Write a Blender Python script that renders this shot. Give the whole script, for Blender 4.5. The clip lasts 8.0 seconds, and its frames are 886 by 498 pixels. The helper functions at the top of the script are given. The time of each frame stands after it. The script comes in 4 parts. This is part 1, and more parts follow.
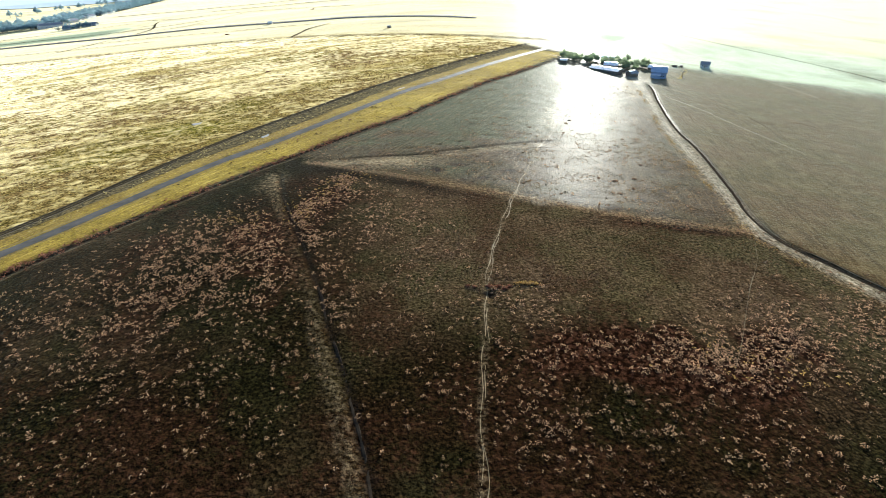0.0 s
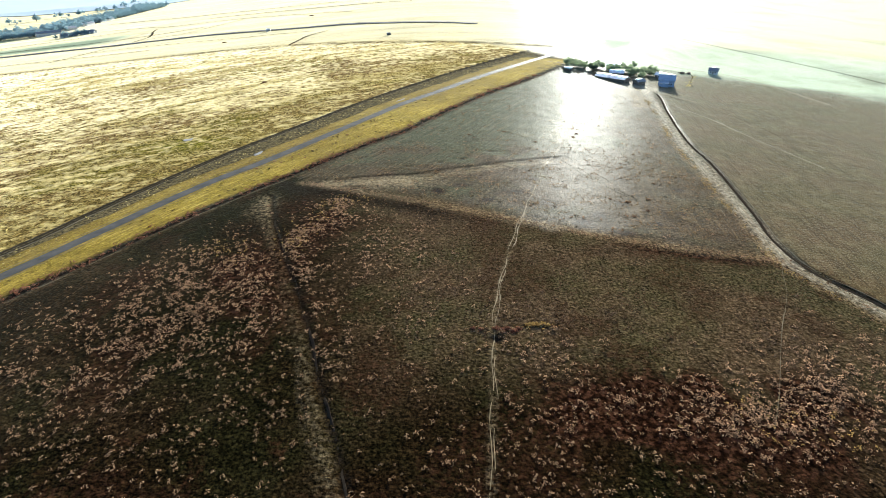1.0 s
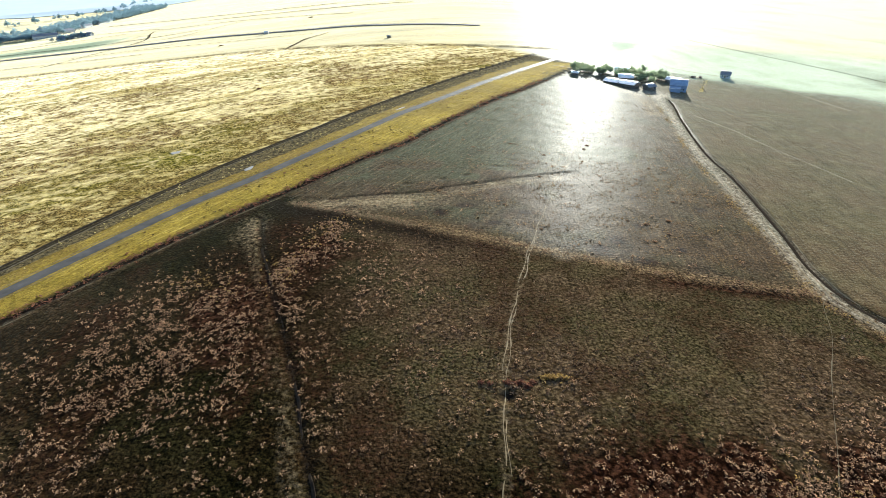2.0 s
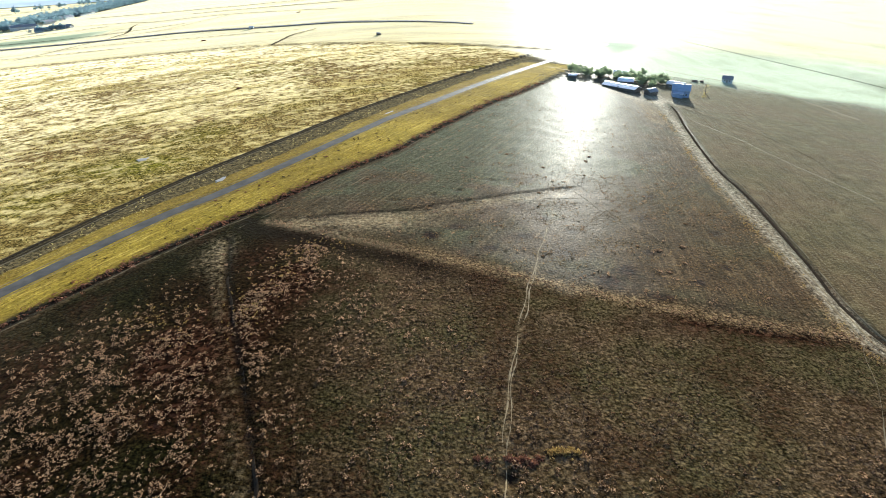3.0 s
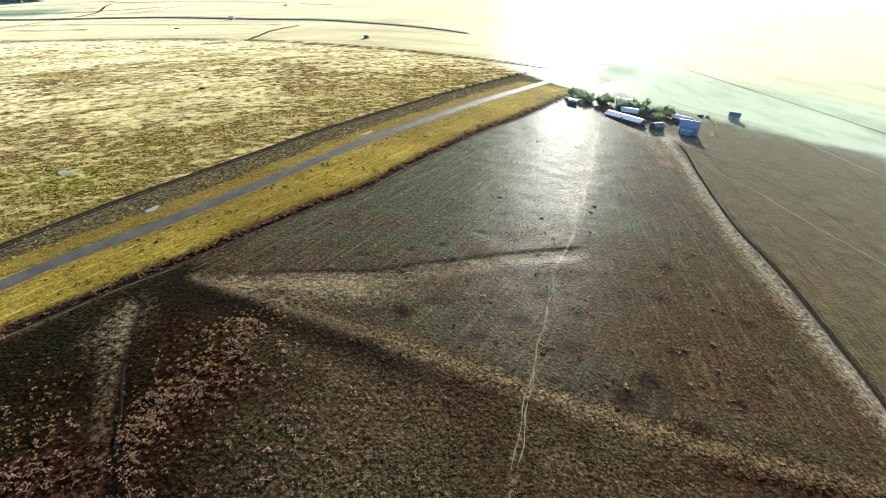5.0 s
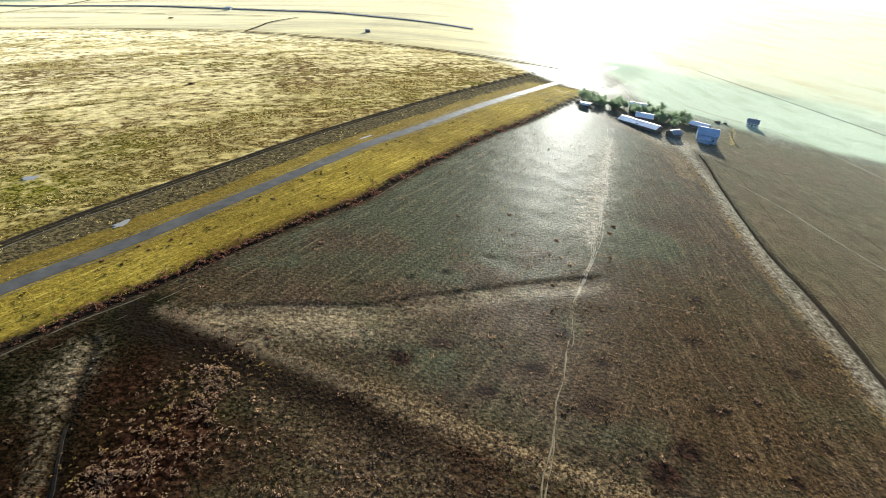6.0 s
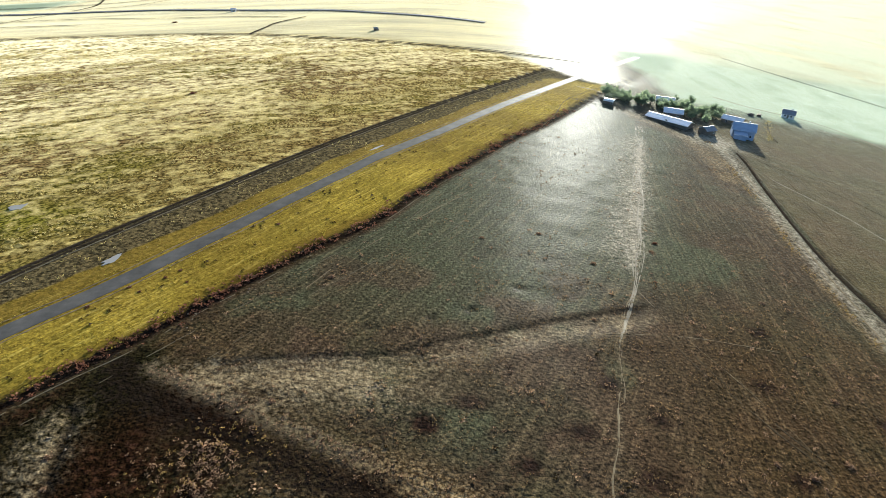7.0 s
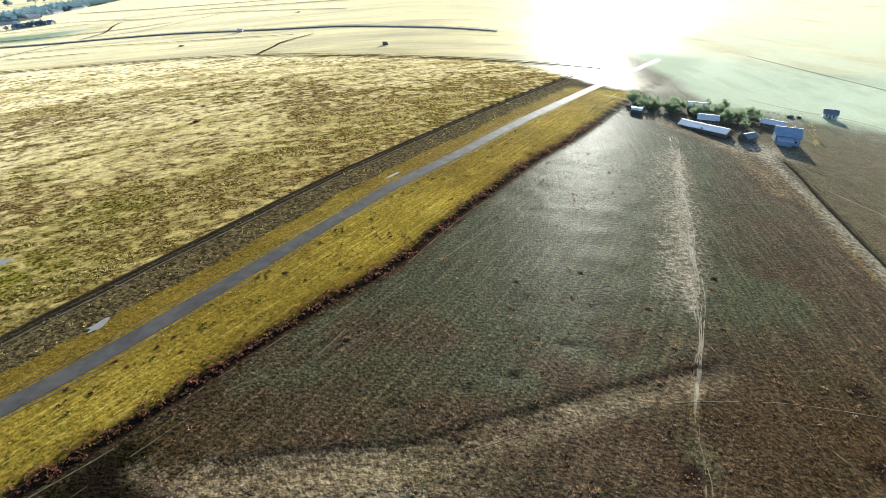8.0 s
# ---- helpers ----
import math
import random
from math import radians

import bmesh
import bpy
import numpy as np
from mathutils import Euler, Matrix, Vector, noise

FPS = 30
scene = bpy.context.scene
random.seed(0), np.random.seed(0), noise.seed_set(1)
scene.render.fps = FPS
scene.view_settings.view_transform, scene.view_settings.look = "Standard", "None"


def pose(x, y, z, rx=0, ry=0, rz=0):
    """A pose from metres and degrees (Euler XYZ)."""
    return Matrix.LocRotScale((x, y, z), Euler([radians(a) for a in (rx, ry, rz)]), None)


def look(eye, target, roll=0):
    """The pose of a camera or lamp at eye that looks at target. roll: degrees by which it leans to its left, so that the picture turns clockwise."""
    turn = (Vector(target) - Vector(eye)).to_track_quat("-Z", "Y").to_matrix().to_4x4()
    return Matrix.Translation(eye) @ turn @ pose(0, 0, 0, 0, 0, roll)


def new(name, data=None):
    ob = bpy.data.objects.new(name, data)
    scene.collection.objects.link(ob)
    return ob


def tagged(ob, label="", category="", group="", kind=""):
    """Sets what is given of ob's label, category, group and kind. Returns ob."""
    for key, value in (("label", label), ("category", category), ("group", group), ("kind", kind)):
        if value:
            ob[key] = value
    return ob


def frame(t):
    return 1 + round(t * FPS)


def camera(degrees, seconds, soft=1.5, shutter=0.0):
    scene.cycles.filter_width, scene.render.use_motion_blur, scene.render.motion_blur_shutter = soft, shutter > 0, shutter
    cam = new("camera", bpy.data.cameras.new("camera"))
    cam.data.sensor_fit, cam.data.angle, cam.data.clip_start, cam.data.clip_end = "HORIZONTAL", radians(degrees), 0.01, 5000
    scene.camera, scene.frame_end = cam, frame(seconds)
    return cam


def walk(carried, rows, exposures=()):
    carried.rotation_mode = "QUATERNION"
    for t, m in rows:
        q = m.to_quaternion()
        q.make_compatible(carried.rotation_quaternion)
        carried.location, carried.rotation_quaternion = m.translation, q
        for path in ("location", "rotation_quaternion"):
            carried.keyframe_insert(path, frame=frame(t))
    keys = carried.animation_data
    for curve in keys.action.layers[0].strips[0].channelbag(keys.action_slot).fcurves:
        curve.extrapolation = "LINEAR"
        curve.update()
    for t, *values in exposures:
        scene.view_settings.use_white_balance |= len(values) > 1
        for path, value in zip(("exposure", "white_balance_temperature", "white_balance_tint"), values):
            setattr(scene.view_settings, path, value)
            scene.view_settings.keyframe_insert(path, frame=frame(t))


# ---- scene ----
# ---- camera and its flight ----
cam = camera(80.0, 8.0, 0.6)
ROWS = [
    (0.0, 0.00, 0.00, 70.00, 0.63, -30.02, 0.13),
    (0.5, -0.27, 6.69, 70.60, 0.59, -29.89, 0.29),
    (1.0, -0.29, 13.33, 71.34, 0.63, -29.72, 0.52),
    (1.5, -0.55, 20.75, 71.90, 0.85, -29.62, 0.82),
    (3.0, -0.99, 48.11, 70.63, 0.03, -30.08, -0.14),
    (3.5, -1.03, 57.06, 70.46, -0.20, -29.95, -1.13),
    (4.0, -0.85, 65.91, 70.49, -0.32, -29.85, -2.22),
    (4.5, -0.73, 74.64, 70.79, -0.33, -29.80, -3.38),
    (6.0, -2.11, 101.78, 69.16, 0.34, -30.43, -5.44),
    (6.5, -3.12, 110.54, 68.96, 0.61, -31.07, -4.71),
    (7.0, -4.54, 119.17, 68.78, 0.88, -31.19, -3.47),
    (7.5, -6.10, 128.30, 68.33, 1.29, -30.71, -2.06),
    (8.0, -7.65, 138.16, 67.76, 1.24, -30.41, -0.82),
]
EXPOSURE = 1.6
walk(cam, [(t, pose(x, y, z, 90 + pitch, roll, yaw)) for t, x, y, z, yaw, pitch, roll in ROWS], exposures=((0.0, EXPOSURE + 0.1, 5880, 3), (4.0, EXPOSURE + 0.04, 5880, 3), (8.0, EXPOSURE - 0.14, 5880, 3)))

# ---- world and sun: low morning sun ahead of the flight ----
SUN_AZ, SUN_EL = 16.0, 12.5
world = bpy.data.worlds.new("sky")
scene.world = world
world.use_nodes = True
wn = world.node_tree
wn.nodes.clear()
sky = wn.nodes.new("ShaderNodeTexSky")
sky.sky_type, sky.sun_disc = "NISHITA", False
sky.sun_elevation, sky.sun_rotation = radians(SUN_EL), radians(SUN_AZ)
sky.air_density, sky.dust_density, sky.ozone_density = 0.7, 1.6, 2.0
bg = wn.nodes.new("ShaderNodeBackground")
bg.inputs["Strength"].default_value = 0.10
wo = wn.nodes.new("ShaderNodeOutputWorld")
wn.links.new(sky.outputs[0], bg.inputs["Color"])
wn.links.new(bg.outputs[0], wo.inputs["Surface"])
sun_data = bpy.data.lights.new("sun", "SUN")
sun_data.energy, sun_data.angle, sun_data.color = 5.0, radians(0.5), (1.0, 0.92, 0.79)
sun = new("sun", sun_data)
SUN_DIR = Vector((math.sin(radians(SUN_AZ)) * math.cos(radians(SUN_EL)), math.cos(radians(SUN_AZ)) * math.cos(radians(SUN_EL)), math.sin(radians(SUN_EL))))
sun.matrix_world = look(SUN_DIR * 800, (0, 0, 0))


# ---- materials ----
class Nodes:
    """Short hand for one node material."""

    def __init__(self, name):
        self.mat = bpy.data.materials.new(name)
        self.mat.use_nodes = True
        self.t = self.mat.node_tree
        self.t.nodes.clear()
        self.out = self.n("ShaderNodeOutputMaterial")

    def n(self, kind, **values):
        node = self.t.nodes.new(kind)
        for key, value in values.items():
            node.inputs[key.replace("_", " ")].default_value = value
        return node

    def link(self, a, b):
        self.t.links.new(a, b)

    def noise(self, scale, detail=4.0, rough=0.6, stretch=None, turn=0.0, source=None):
        node = self.n("ShaderNodeTexNoise", Scale=scale, Detail=detail, Roughness=rough)
        if source is None:
            source = self.position()
        if stretch:
            m = self.n("ShaderNodeMapping")
            m.vector_type = "TEXTURE"
            m.inputs["Scale"].default_value = [1 / v for v in stretch]
            m.inputs["Rotation"].default_value = (0, 0, radians(turn))
            self.link(source, m.inputs["Vector"])
            source = m.outputs[0]
        self.link(source, node.inputs["Vector"])
        return node.outputs["Fac"]

    def lumps(self, scale, stretch=(1, 1, 1), turn=0.0, source=None):
        """Tussocks: 1 at the middle of each clump, 0 in the gaps between."""
        m = self.n("ShaderNodeMapping")
        m.vector_type = "TEXTURE"
        m.inputs["Scale"].default_value = [1 / v for v in stretch]
        m.inputs["Rotation"].default_value = (0, 0, radians(turn))
        wobble = self.n("ShaderNodeTexNoise", Scale=scale * 0.9, Detail=3.0)
        add = self.n("ShaderNodeVectorMath")
        add.operation = "MULTIPLY_ADD"
        add.inputs[1].default_value = (0.9 / scale, 0.9 / scale, 0.0)
        self.link(source, wobble.inputs["Vector"])
        self.link(wobble.outputs["Color"], add.inputs[0])
        self.link(source, add.inputs[2])
        self.link(add.outputs[0], m.inputs["Vector"])
        v = self.n("ShaderNodeTexVoronoi", Scale=scale)
        v.voronoi_dimensions = "2D"
        self.link(m.outputs[0], v.inputs["Vector"])
        return self.ramp(v.outputs["Distance"], [(0.12, 1.0), (0.62, 0.0)])

    def position(self):
        return self.n("ShaderNodeNewGeometry").outputs["Position"]

    def ramp(self, fac, stops):
        node = self.n("ShaderNodeValToRGB")
        e = node.color_ramp.elements
        while len(e) < len(stops):
            e.new(0.5)
        for i, (at, colour) in enumerate(stops):
            e[i].position = at
            e[i].color = (*colour, 1) if isinstance(colour, tuple) else (colour, colour, colour, 1)
        self.link(fac, node.inputs["Fac"])
        return node.outputs["Color"]

    def mix(self, fac, a, b, blend="MIX"):
        node = self.t.nodes.new("ShaderNodeMix")
        node.data_type, node.blend_type = "RGBA", blend
        for socket, value in ((node.inputs[0], fac), (node.inputs[6], a), (node.inputs[7], b)):
            if isinstance(value, bpy.types.NodeSocket):
                self.link(value, socket)
            elif isinstance(value, tuple):
                socket.default_value = (*value, 1)
            else:
                socket.default_value = value
        return node.outputs[2]

    def math(self, op, a, b=0.0, clamp=False):
        node = self.t.nodes.new("ShaderNodeMath")
        node.operation, node.use_clamp = op, clamp
        for socket, value in zip(node.inputs, (a, b)):
            if isinstance(value, bpy.types.NodeSocket):
                self.link(value, socket)
            else:
                socket.default_value = value
        return node.outputs[0]

    def surface(self, colour, rough=0.8, bump=None, strength=0.3, distance=0.05, specular=0.3, metal=0.0, translucent=0.0, sheen=None, coat=None, tint=(1.0, 0.91, 0.66)):
        p = self.n("ShaderNodeBsdfPrincipled", Roughness=0.8, Metallic=metal)
        p.inputs["Specular IOR Level"].default_value = specular
        if isinstance(sheen, bpy.types.NodeSocket):
            self.link(sheen, p.inputs["Sheen Weight"])
        p.inputs["Sheen Roughness"].default_value = 0.22
        if isinstance(coat, bpy.types.NodeSocket):
            self.link(coat, p.inputs["Coat Weight"])
        p.inputs["Coat Roughness"].default_value = 0.43
        for socket, value in ((p.inputs["Base Color"], colour), (p.inputs["Roughness"], rough), (p.inputs["Sheen Tint"], tint)):
            if isinstance(value, bpy.types.NodeSocket):
                self.link(value, socket)
            else:
                socket.default_value = (*value, 1) if isinstance(value, tuple) else value
        if bump is not None:
            b = self.n("ShaderNodeBump", Strength=strength, Distance=distance)
            self.link(bump, b.inputs["Height"])
            self.link(b.outputs[0], p.inputs["Normal"])
            b2 = self.n("ShaderNodeBump", Strength=strength * 0.2, Distance=distance)
            self.link(bump, b2.inputs["Height"])
            self.link(b2.outputs[0], p.inputs["Coat Normal"])
        shader = p.outputs[0]
        if translucent:
            tr = self.n("ShaderNodeBsdfTranslucent")
            if isinstance(colour, bpy.types.NodeSocket):
                self.link(colour, tr.inputs["Color"])
            else:
                tr.inputs["Color"].default_value = (*colour, 1)
            ms = self.n("ShaderNodeMixShader", Fac=translucent)
            self.link(shader, ms.inputs[1])
            self.link(tr.outputs[0], ms.inputs[2])
            shader = ms.outputs[0]
        self.link(shader, self.out.inputs["Surface"])
        return self.mat


def simple(name, colour, rough=0.8, wear=0.25, scale=0.6, bump=0.2, distance=0.03, specular=0.3, metal=0.0, translucent=0.0, shade=True):
    """A plain surface with grain and stains at two scales."""
    k = Nodes(name)
    big = k.noise(scale, 3)
    fine = k.noise(scale * 9, 4)
    dark = tuple(c * (1 - wear) for c in colour)
    pale = tuple(min(1.0, c * (1 + wear)) for c in colour)
    base = k.mix(k.ramp(big, [(0.3, 0.0), (0.7, 1.0)]), dark, pale)
    base = k.mix(k.math("MULTIPLY", fine, 0.5), base, tuple(c * (1 - wear * 1.5) for c in colour))
    return k.surface(base, rough, fine if bump else None, bump, distance, specular, metal, translucent)


def ground_material():
    k = Nodes("field_ground")
    pos = k.position()
    cover = []
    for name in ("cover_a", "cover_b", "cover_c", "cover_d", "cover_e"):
        a = k.n("ShaderNodeAttribute")
        a.attribute_name = name
        c = k.n("ShaderNodeSeparateColor")
        k.link(a.outputs["Color"], c.inputs[0])
        cover += [c.outputs[0], c.outputs[1], c.outputs[2]]
    straw, pale, dark, red, green, far, cream, lush, bare, thin, dimmed, herb, olive, tan, chalk = cover
    fine = k.noise(0.8, 6, 0.8, source=pos)
    grain = k.noise(1.0, 4, 0.7, source=pos)
    mid = k.noise(0.22, 5, 0.7, source=pos)
    wide = k.noise(0.035, 4, 0.6, source=pos)
    fine = k.ramp(fine, [(0.36, 0.0), (0.64, 1.0)])
    streak = k.noise(0.10, 6, 0.75, stretch=(0.42, 1.0, 1), turn=22, source=pos)
    streak2 = k.noise(0.45, 5, 0.75, stretch=(0.7, 1.0, 1), turn=24, source=pos)
    drive = k.noise(0.55, 4, 0.7, stretch=(1.7, 0.10, 1), turn=-29, source=pos)
    rows = k.noise(0.55, 4, 0.7, stretch=(1.7, 0.10, 1), turn=-7, source=pos)
    split = k.n("ShaderNodeSeparateXYZ")
    k.link(pos, split.inputs[0])
    drive = k.mix(k.math("MULTIPLY", k.math("SUBTRACT", split.outputs[0], 38.0), 0.06, True), drive, rows)
    patch = k.noise(0.022, 4, 0.6, stretch=(0.6, 1.2, 1), turn=28, source=pos)
    blot = k.noise(0.8, 4, 0.7, source=pos)
    clump = k.math("ADD", k.math("MULTIPLY", k.lumps(0.9, source=pos), 0.16), k.math("MULTIPLY", blot, 0.84))
    clump = k.ramp(clump, [(0.41, 0.0), (0.58, 1.0)])
    soil = k.ramp(k.math("ADD", k.math("MULTIPLY", k.lumps(1.7, source=pos), 0.14), k.math("MULTIPLY", k.noise(1.2, 4, 0.7, source=pos), 0.86)), [(0.40, 0.0), (0.60, 1.0)])
    dash = k.noise(0.30, 6, 0.75, stretch=(0.75, 1.0, 1), turn=20, source=pos)
    tuft = k.math("ADD", k.math("MULTIPLY", k.lumps(0.26, (0.75, 1.0, 1), 20, source=pos), 0.2), k.math("MULTIPLY", dash, 0.8))
    # thin turf over brown soil
    speck = k.math("MULTIPLY", k.ramp(grain, [(0.40, 0.15), (0.60, 1.0)]), soil)
    base = k.mix(k.ramp(mid, [(0.35, 0.0), (0.65, 1.0)]), (0.015, 0.009, 0.0042), (0.055, 0.034, 0.0155))
    base = k.mix(k.math("MULTIPLY", speck, 0.7), base, (0.215, 0.142, 0.076))
    base = k.mix(k.ramp(wide, [(0.42, 0.0), (0.60, 0.6)]), base, k.mix(soil, (0.012, 0.012, 0.004), (0.085, 0.074, 0.028)))
    # nearly black soil; dimmer light at the left and near sides is put into this colour
    base = k.mix(k.math("MULTIPLY", dimmed, 0.9), base, k.mix(k.ramp(wide, [(0.42, 0.0), (0.58, 1.0)]), k.mix(speck, (0.0015, 0.0007, 0.0003), (0.022, 0.010, 0.003)), k.mix(speck, (0.0012, 0.0011, 0.0003), (0.014, 0.0125, 0.0035))))

    def edged(mask, noise, soft=0.35):
        reach = k.math("MULTIPLY", k.math("MULTIPLY", mask, 4.0, True), 0.9)
        s = k.math("ADD", mask, k.math("MULTIPLY", k.math("SUBTRACT", noise, 0.5), reach))
        return k.ramp(s, [(0.5 - soft, 0.0), (0.5 + soft, 1.0)])

    stroke = k.ramp(k.noise(1.5, 4, 0.72, stretch=(1.5, 0.55, 1), turn=-24, source=pos), [(0.38, 0.0), (0.62, 1.0)])
    blade = k.math("MULTIPLY", k.math("ADD", k.math("MULTIPLY", stroke, 0.55), k.math("ADD", k.math("MULTIPLY", soil, 0.50), k.math("MULTIPLY", clump, 0.25))), 0.78)
    sward = k.mix(blade, (0.016, 0.011, 0.005), (0.122, 0.082, 0.042))
    sward = k.mix(k.ramp(wide, [(0.38, 0.0), (0.60, 0.70)]), sward, k.mix(blade, (0.015, 0.014, 0.006), (0.098, 0.082, 0.037)))
    sward = k.mix(k.ramp(patch, [(0.50, 0.0), (0.64, 0.6)]), sward, k.mix(blade, (0.012, 0.007, 0.004), (0.112, 0.068, 0.038)))
    sward = k.mix(k.math("MULTIPLY", herb, 0.8), sward, k.mix(blade, (0.018, 0.020, 0.009), (0.115, 0.122, 0.060)))
    sward = k.mix(k.math("MULTIPLY", thin, 0.75), sward, k.mix(blade, (0.016, 0.008, 0.004), (0.138, 0.083, 0.046)))
    # turf darkened the same way, dimmer light put into its colour
    sward = k.mix(k.math("MULTIPLY", dimmed, 0.75), sward, k.mix(blade, (0.003, 0.0015, 0.0004), (0.115, 0.062, 0.020)))
    sward = k.mix(k.ramp(drive, [(0.40, 0.4), (0.53, 0.0)]), sward, (0.018, 0.012, 0.0045))
    sward = k.mix(k.math("MULTIPLY", k.ramp(drive, [(0.53, 0.0), (0.63, 0.38)]), blade), sward, (0.24, 0.165, 0.08))
    base = k.mix(edged(green, mid), base, sward)
    base = k.mix(edged(red, mid), base, k.mix(k.math("MULTIPLY", clump, fine), (0.007, 0.0028, 0.0014), (0.068, 0.029, 0.015)))
    # dry grass: straw streaks with brown and green between
    sf = k.math("ADD", k.math("ADD", k.math("MULTIPLY", streak, 0.46), k.math("MULTIPLY", streak2, 0.18)), k.math("MULTIPLY", tuft, 0.41))
    sf = k.math("SUBTRACT", sf, k.math("MULTIPLY", thin, 0.068))
    sf = k.ramp(sf, [(0.444, 0.0), (0.50, 0.5), (0.566, 1.0)])
    weeds = k.math("MAXIMUM", herb, k.ramp(patch, [(0.48, 0.0), (0.62, 0.7)]))
    gaps = k.mix(weeds, k.mix(clump, (0.055, 0.033, 0.010), (0.25, 0.155, 0.052)), k.mix(clump, (0.045, 0.042, 0.005), (0.23, 0.19, 0.026)))
    gaps = k.mix(k.math("MULTIPLY", k.ramp(dash, [(0.50, 0.0), (0.60, 0.8)]), fine), gaps, (0.40, 0.30, 0.085))
    dry = k.mix(sf, gaps, k.mix(fine, (0.31, 0.21, 0.045), (0.66, 0.505, 0.165)))
    tall = k.noise(0.9, 6, 0.75, stretch=(1.3, 0.35, 1), turn=-32, source=pos)
    lawn = k.mix(k.math("MULTIPLY", k.ramp(tall, [(0.34, 0.25), (0.58, 1.0)]), k.math("ADD", 0.45, k.math("MULTIPLY", soil, 0.55))), (0.055, 0.034, 0.004), (0.53, 0.37, 0.046))
    lawn = k.mix(k.ramp(mid, [(0.36, 0.45), (0.50, 0.0)]), lawn, k.mix(fine, (0.075, 0.052, 0.006), (0.38, 0.265, 0.034)))
    lawn = k.mix(k.ramp(wide, [(0.46, 0.0), (0.60, 0.45)]), lawn, k.mix(fine, (0.055, 0.042, 0.004), (0.27, 0.20, 0.022)))
    mown = k.noise(0.9, 4, 0.7, stretch=(1.5, 0.07, 1), turn=-32, source=pos)
    lawn = k.mix(k.ramp(mown, [(0.36, 0.75), (0.50, 0.0)]), lawn, k.mix(soil, (0.060, 0.040, 0.006), (0.34, 0.225, 0.03)))
    lawn = k.mix(k.math("MULTIPLY", k.ramp(mown, [(0.54, 0.0), (0.64, 0.7)]), fine), lawn, (0.82, 0.62, 0.14))
    lawn = k.mix(k.math("MULTIPLY", thin, 0.75), lawn, k.mix(fine, (0.040, 0.026, 0.004), (0.21, 0.125, 0.020)))
    base = k.mix(k.ramp(far, [(0.3, 0.0), (0.7, 1.0)]), base, dry)
    base = k.mix(edged(bare, mid, 0.3), base, k.mix(k.math("MULTIPLY", k.math("ADD", fine, clump), 0.5), (0.014, 0.010, 0.004), (0.165, 0.118, 0.048)))
    base = k.mix(k.ramp(cream, [(0.3, 0.0), (0.7, 1.0)]), base, k.mix(k.ramp(k.noise(0.012, 5, 0.7, stretch=(0.3, 2, 1), turn=8, source=pos), [(0.38, 0.0), (0.62, 1.0)]), (0.13, 0.105, 0.034), (0.50, 0.40, 0.165)))
    base = k.mix(k.ramp(lush, [(0.35, 0.0), (0.65, 1.0)]), base, k.mix(mid, (0.25, 0.31, 0.19), (0.42, 0.45, 0.29)))
    base = k.mix(edged(straw, mid, 0.2), base, lawn)
    base = k.mix(edged(pale, fine, 0.45), base, k.mix(fine, (0.09, 0.066, 0.035), (0.32, 0.238, 0.13)))
    # dark cover: ruts and scrub ground, and shade painted along trench, ditch and hollow
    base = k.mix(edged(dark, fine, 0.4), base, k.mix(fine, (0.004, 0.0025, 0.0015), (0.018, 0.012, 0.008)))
    field = k.mix(k.ramp(wide, [(0.40, 0.0), (0.60, 1.0)]), k.mix(blade, (0.045, 0.034, 0.013), (0.125, 0.094, 0.040)), k.mix(blade, (0.050, 0.032, 0.014), (0.15, 0.098, 0.047)))
    field = k.mix(k.ramp(rows, [(0.40, 0.55), (0.52, 0.0)]), field, (0.040, 0.026, 0.011))
    field = k.mix(k.ramp(mid, [(0.50, 0.0), (0.66, 0.5)]), field, (0.16, 0.125, 0.060))
    base = k.mix(edged(olive, mid, 0.3), base, field)
    base = k.mix(edged(tan, fine, 0.45), base, k.mix(soil, (0.050, 0.030, 0.012), (0.31, 0.21, 0.10)))
    base = k.mix(edged(chalk, fine, 0.45), base, k.mix(fine, (0.13, 0.102, 0.066), (0.44, 0.365, 0.25)))
    # rounded tussocks and crumbs of earth
    dome = k.math("ADD", k.math("MULTIPLY", k.lumps(1.15, source=pos), 0.36), k.math("MULTIPLY", k.lumps(2.6, source=pos), 0.16))
    height = k.math("ADD", dome, k.math("ADD", k.math("MULTIPLY", grain, 0.6), k.math("MULTIPLY", mid, 1.0)))
    height = k.math("MULTIPLY", height, k.math("SUBTRACT", 1.0, k.math("MULTIPLY", k.math("MAXIMUM", far, straw), 0.6)))
    # dry stalks catch the low light at grazing angles, more so where the grass is thick
    fuzz = k.math("MAXIMUM", k.math("MULTIPLY", k.math("SUBTRACT", far, k.math("MAXIMUM", cream, lush), True), k.math("MULTIPLY", k.math("ADD", sf, 0.04), 0.8)), k.math("MAXIMUM", k.math("MULTIPLY", cream, 0.4), k.math("MULTIPLY", straw, 0.32)))
    fuzz = k.math("MAXIMUM", fuzz, k.math("MAXIMUM", k.math("MULTIPLY", green, 0.01), k.math("MULTIPLY", k.math("MULTIPLY", lush, 0.5), k.math("SUBTRACT", 1.0, herb))))
    meadow = k.math("MAXIMUM", k.math("MAXIMUM", far, straw), cream)
    # field sheen, its greenish tint and the coat stand in for veiling sun glare
    fuzz = k.math("ADD", fuzz, k.math("MULTIPLY", k.math("SUBTRACT", 1.0, meadow, True), k.math("ADD", 0.10, k.math("MULTIPLY", green, 0.11))))
    coat = k.math("ADD", k.math("MULTIPLY", green, 0.05), k.math("MULTIPLY", cream, 0.13))
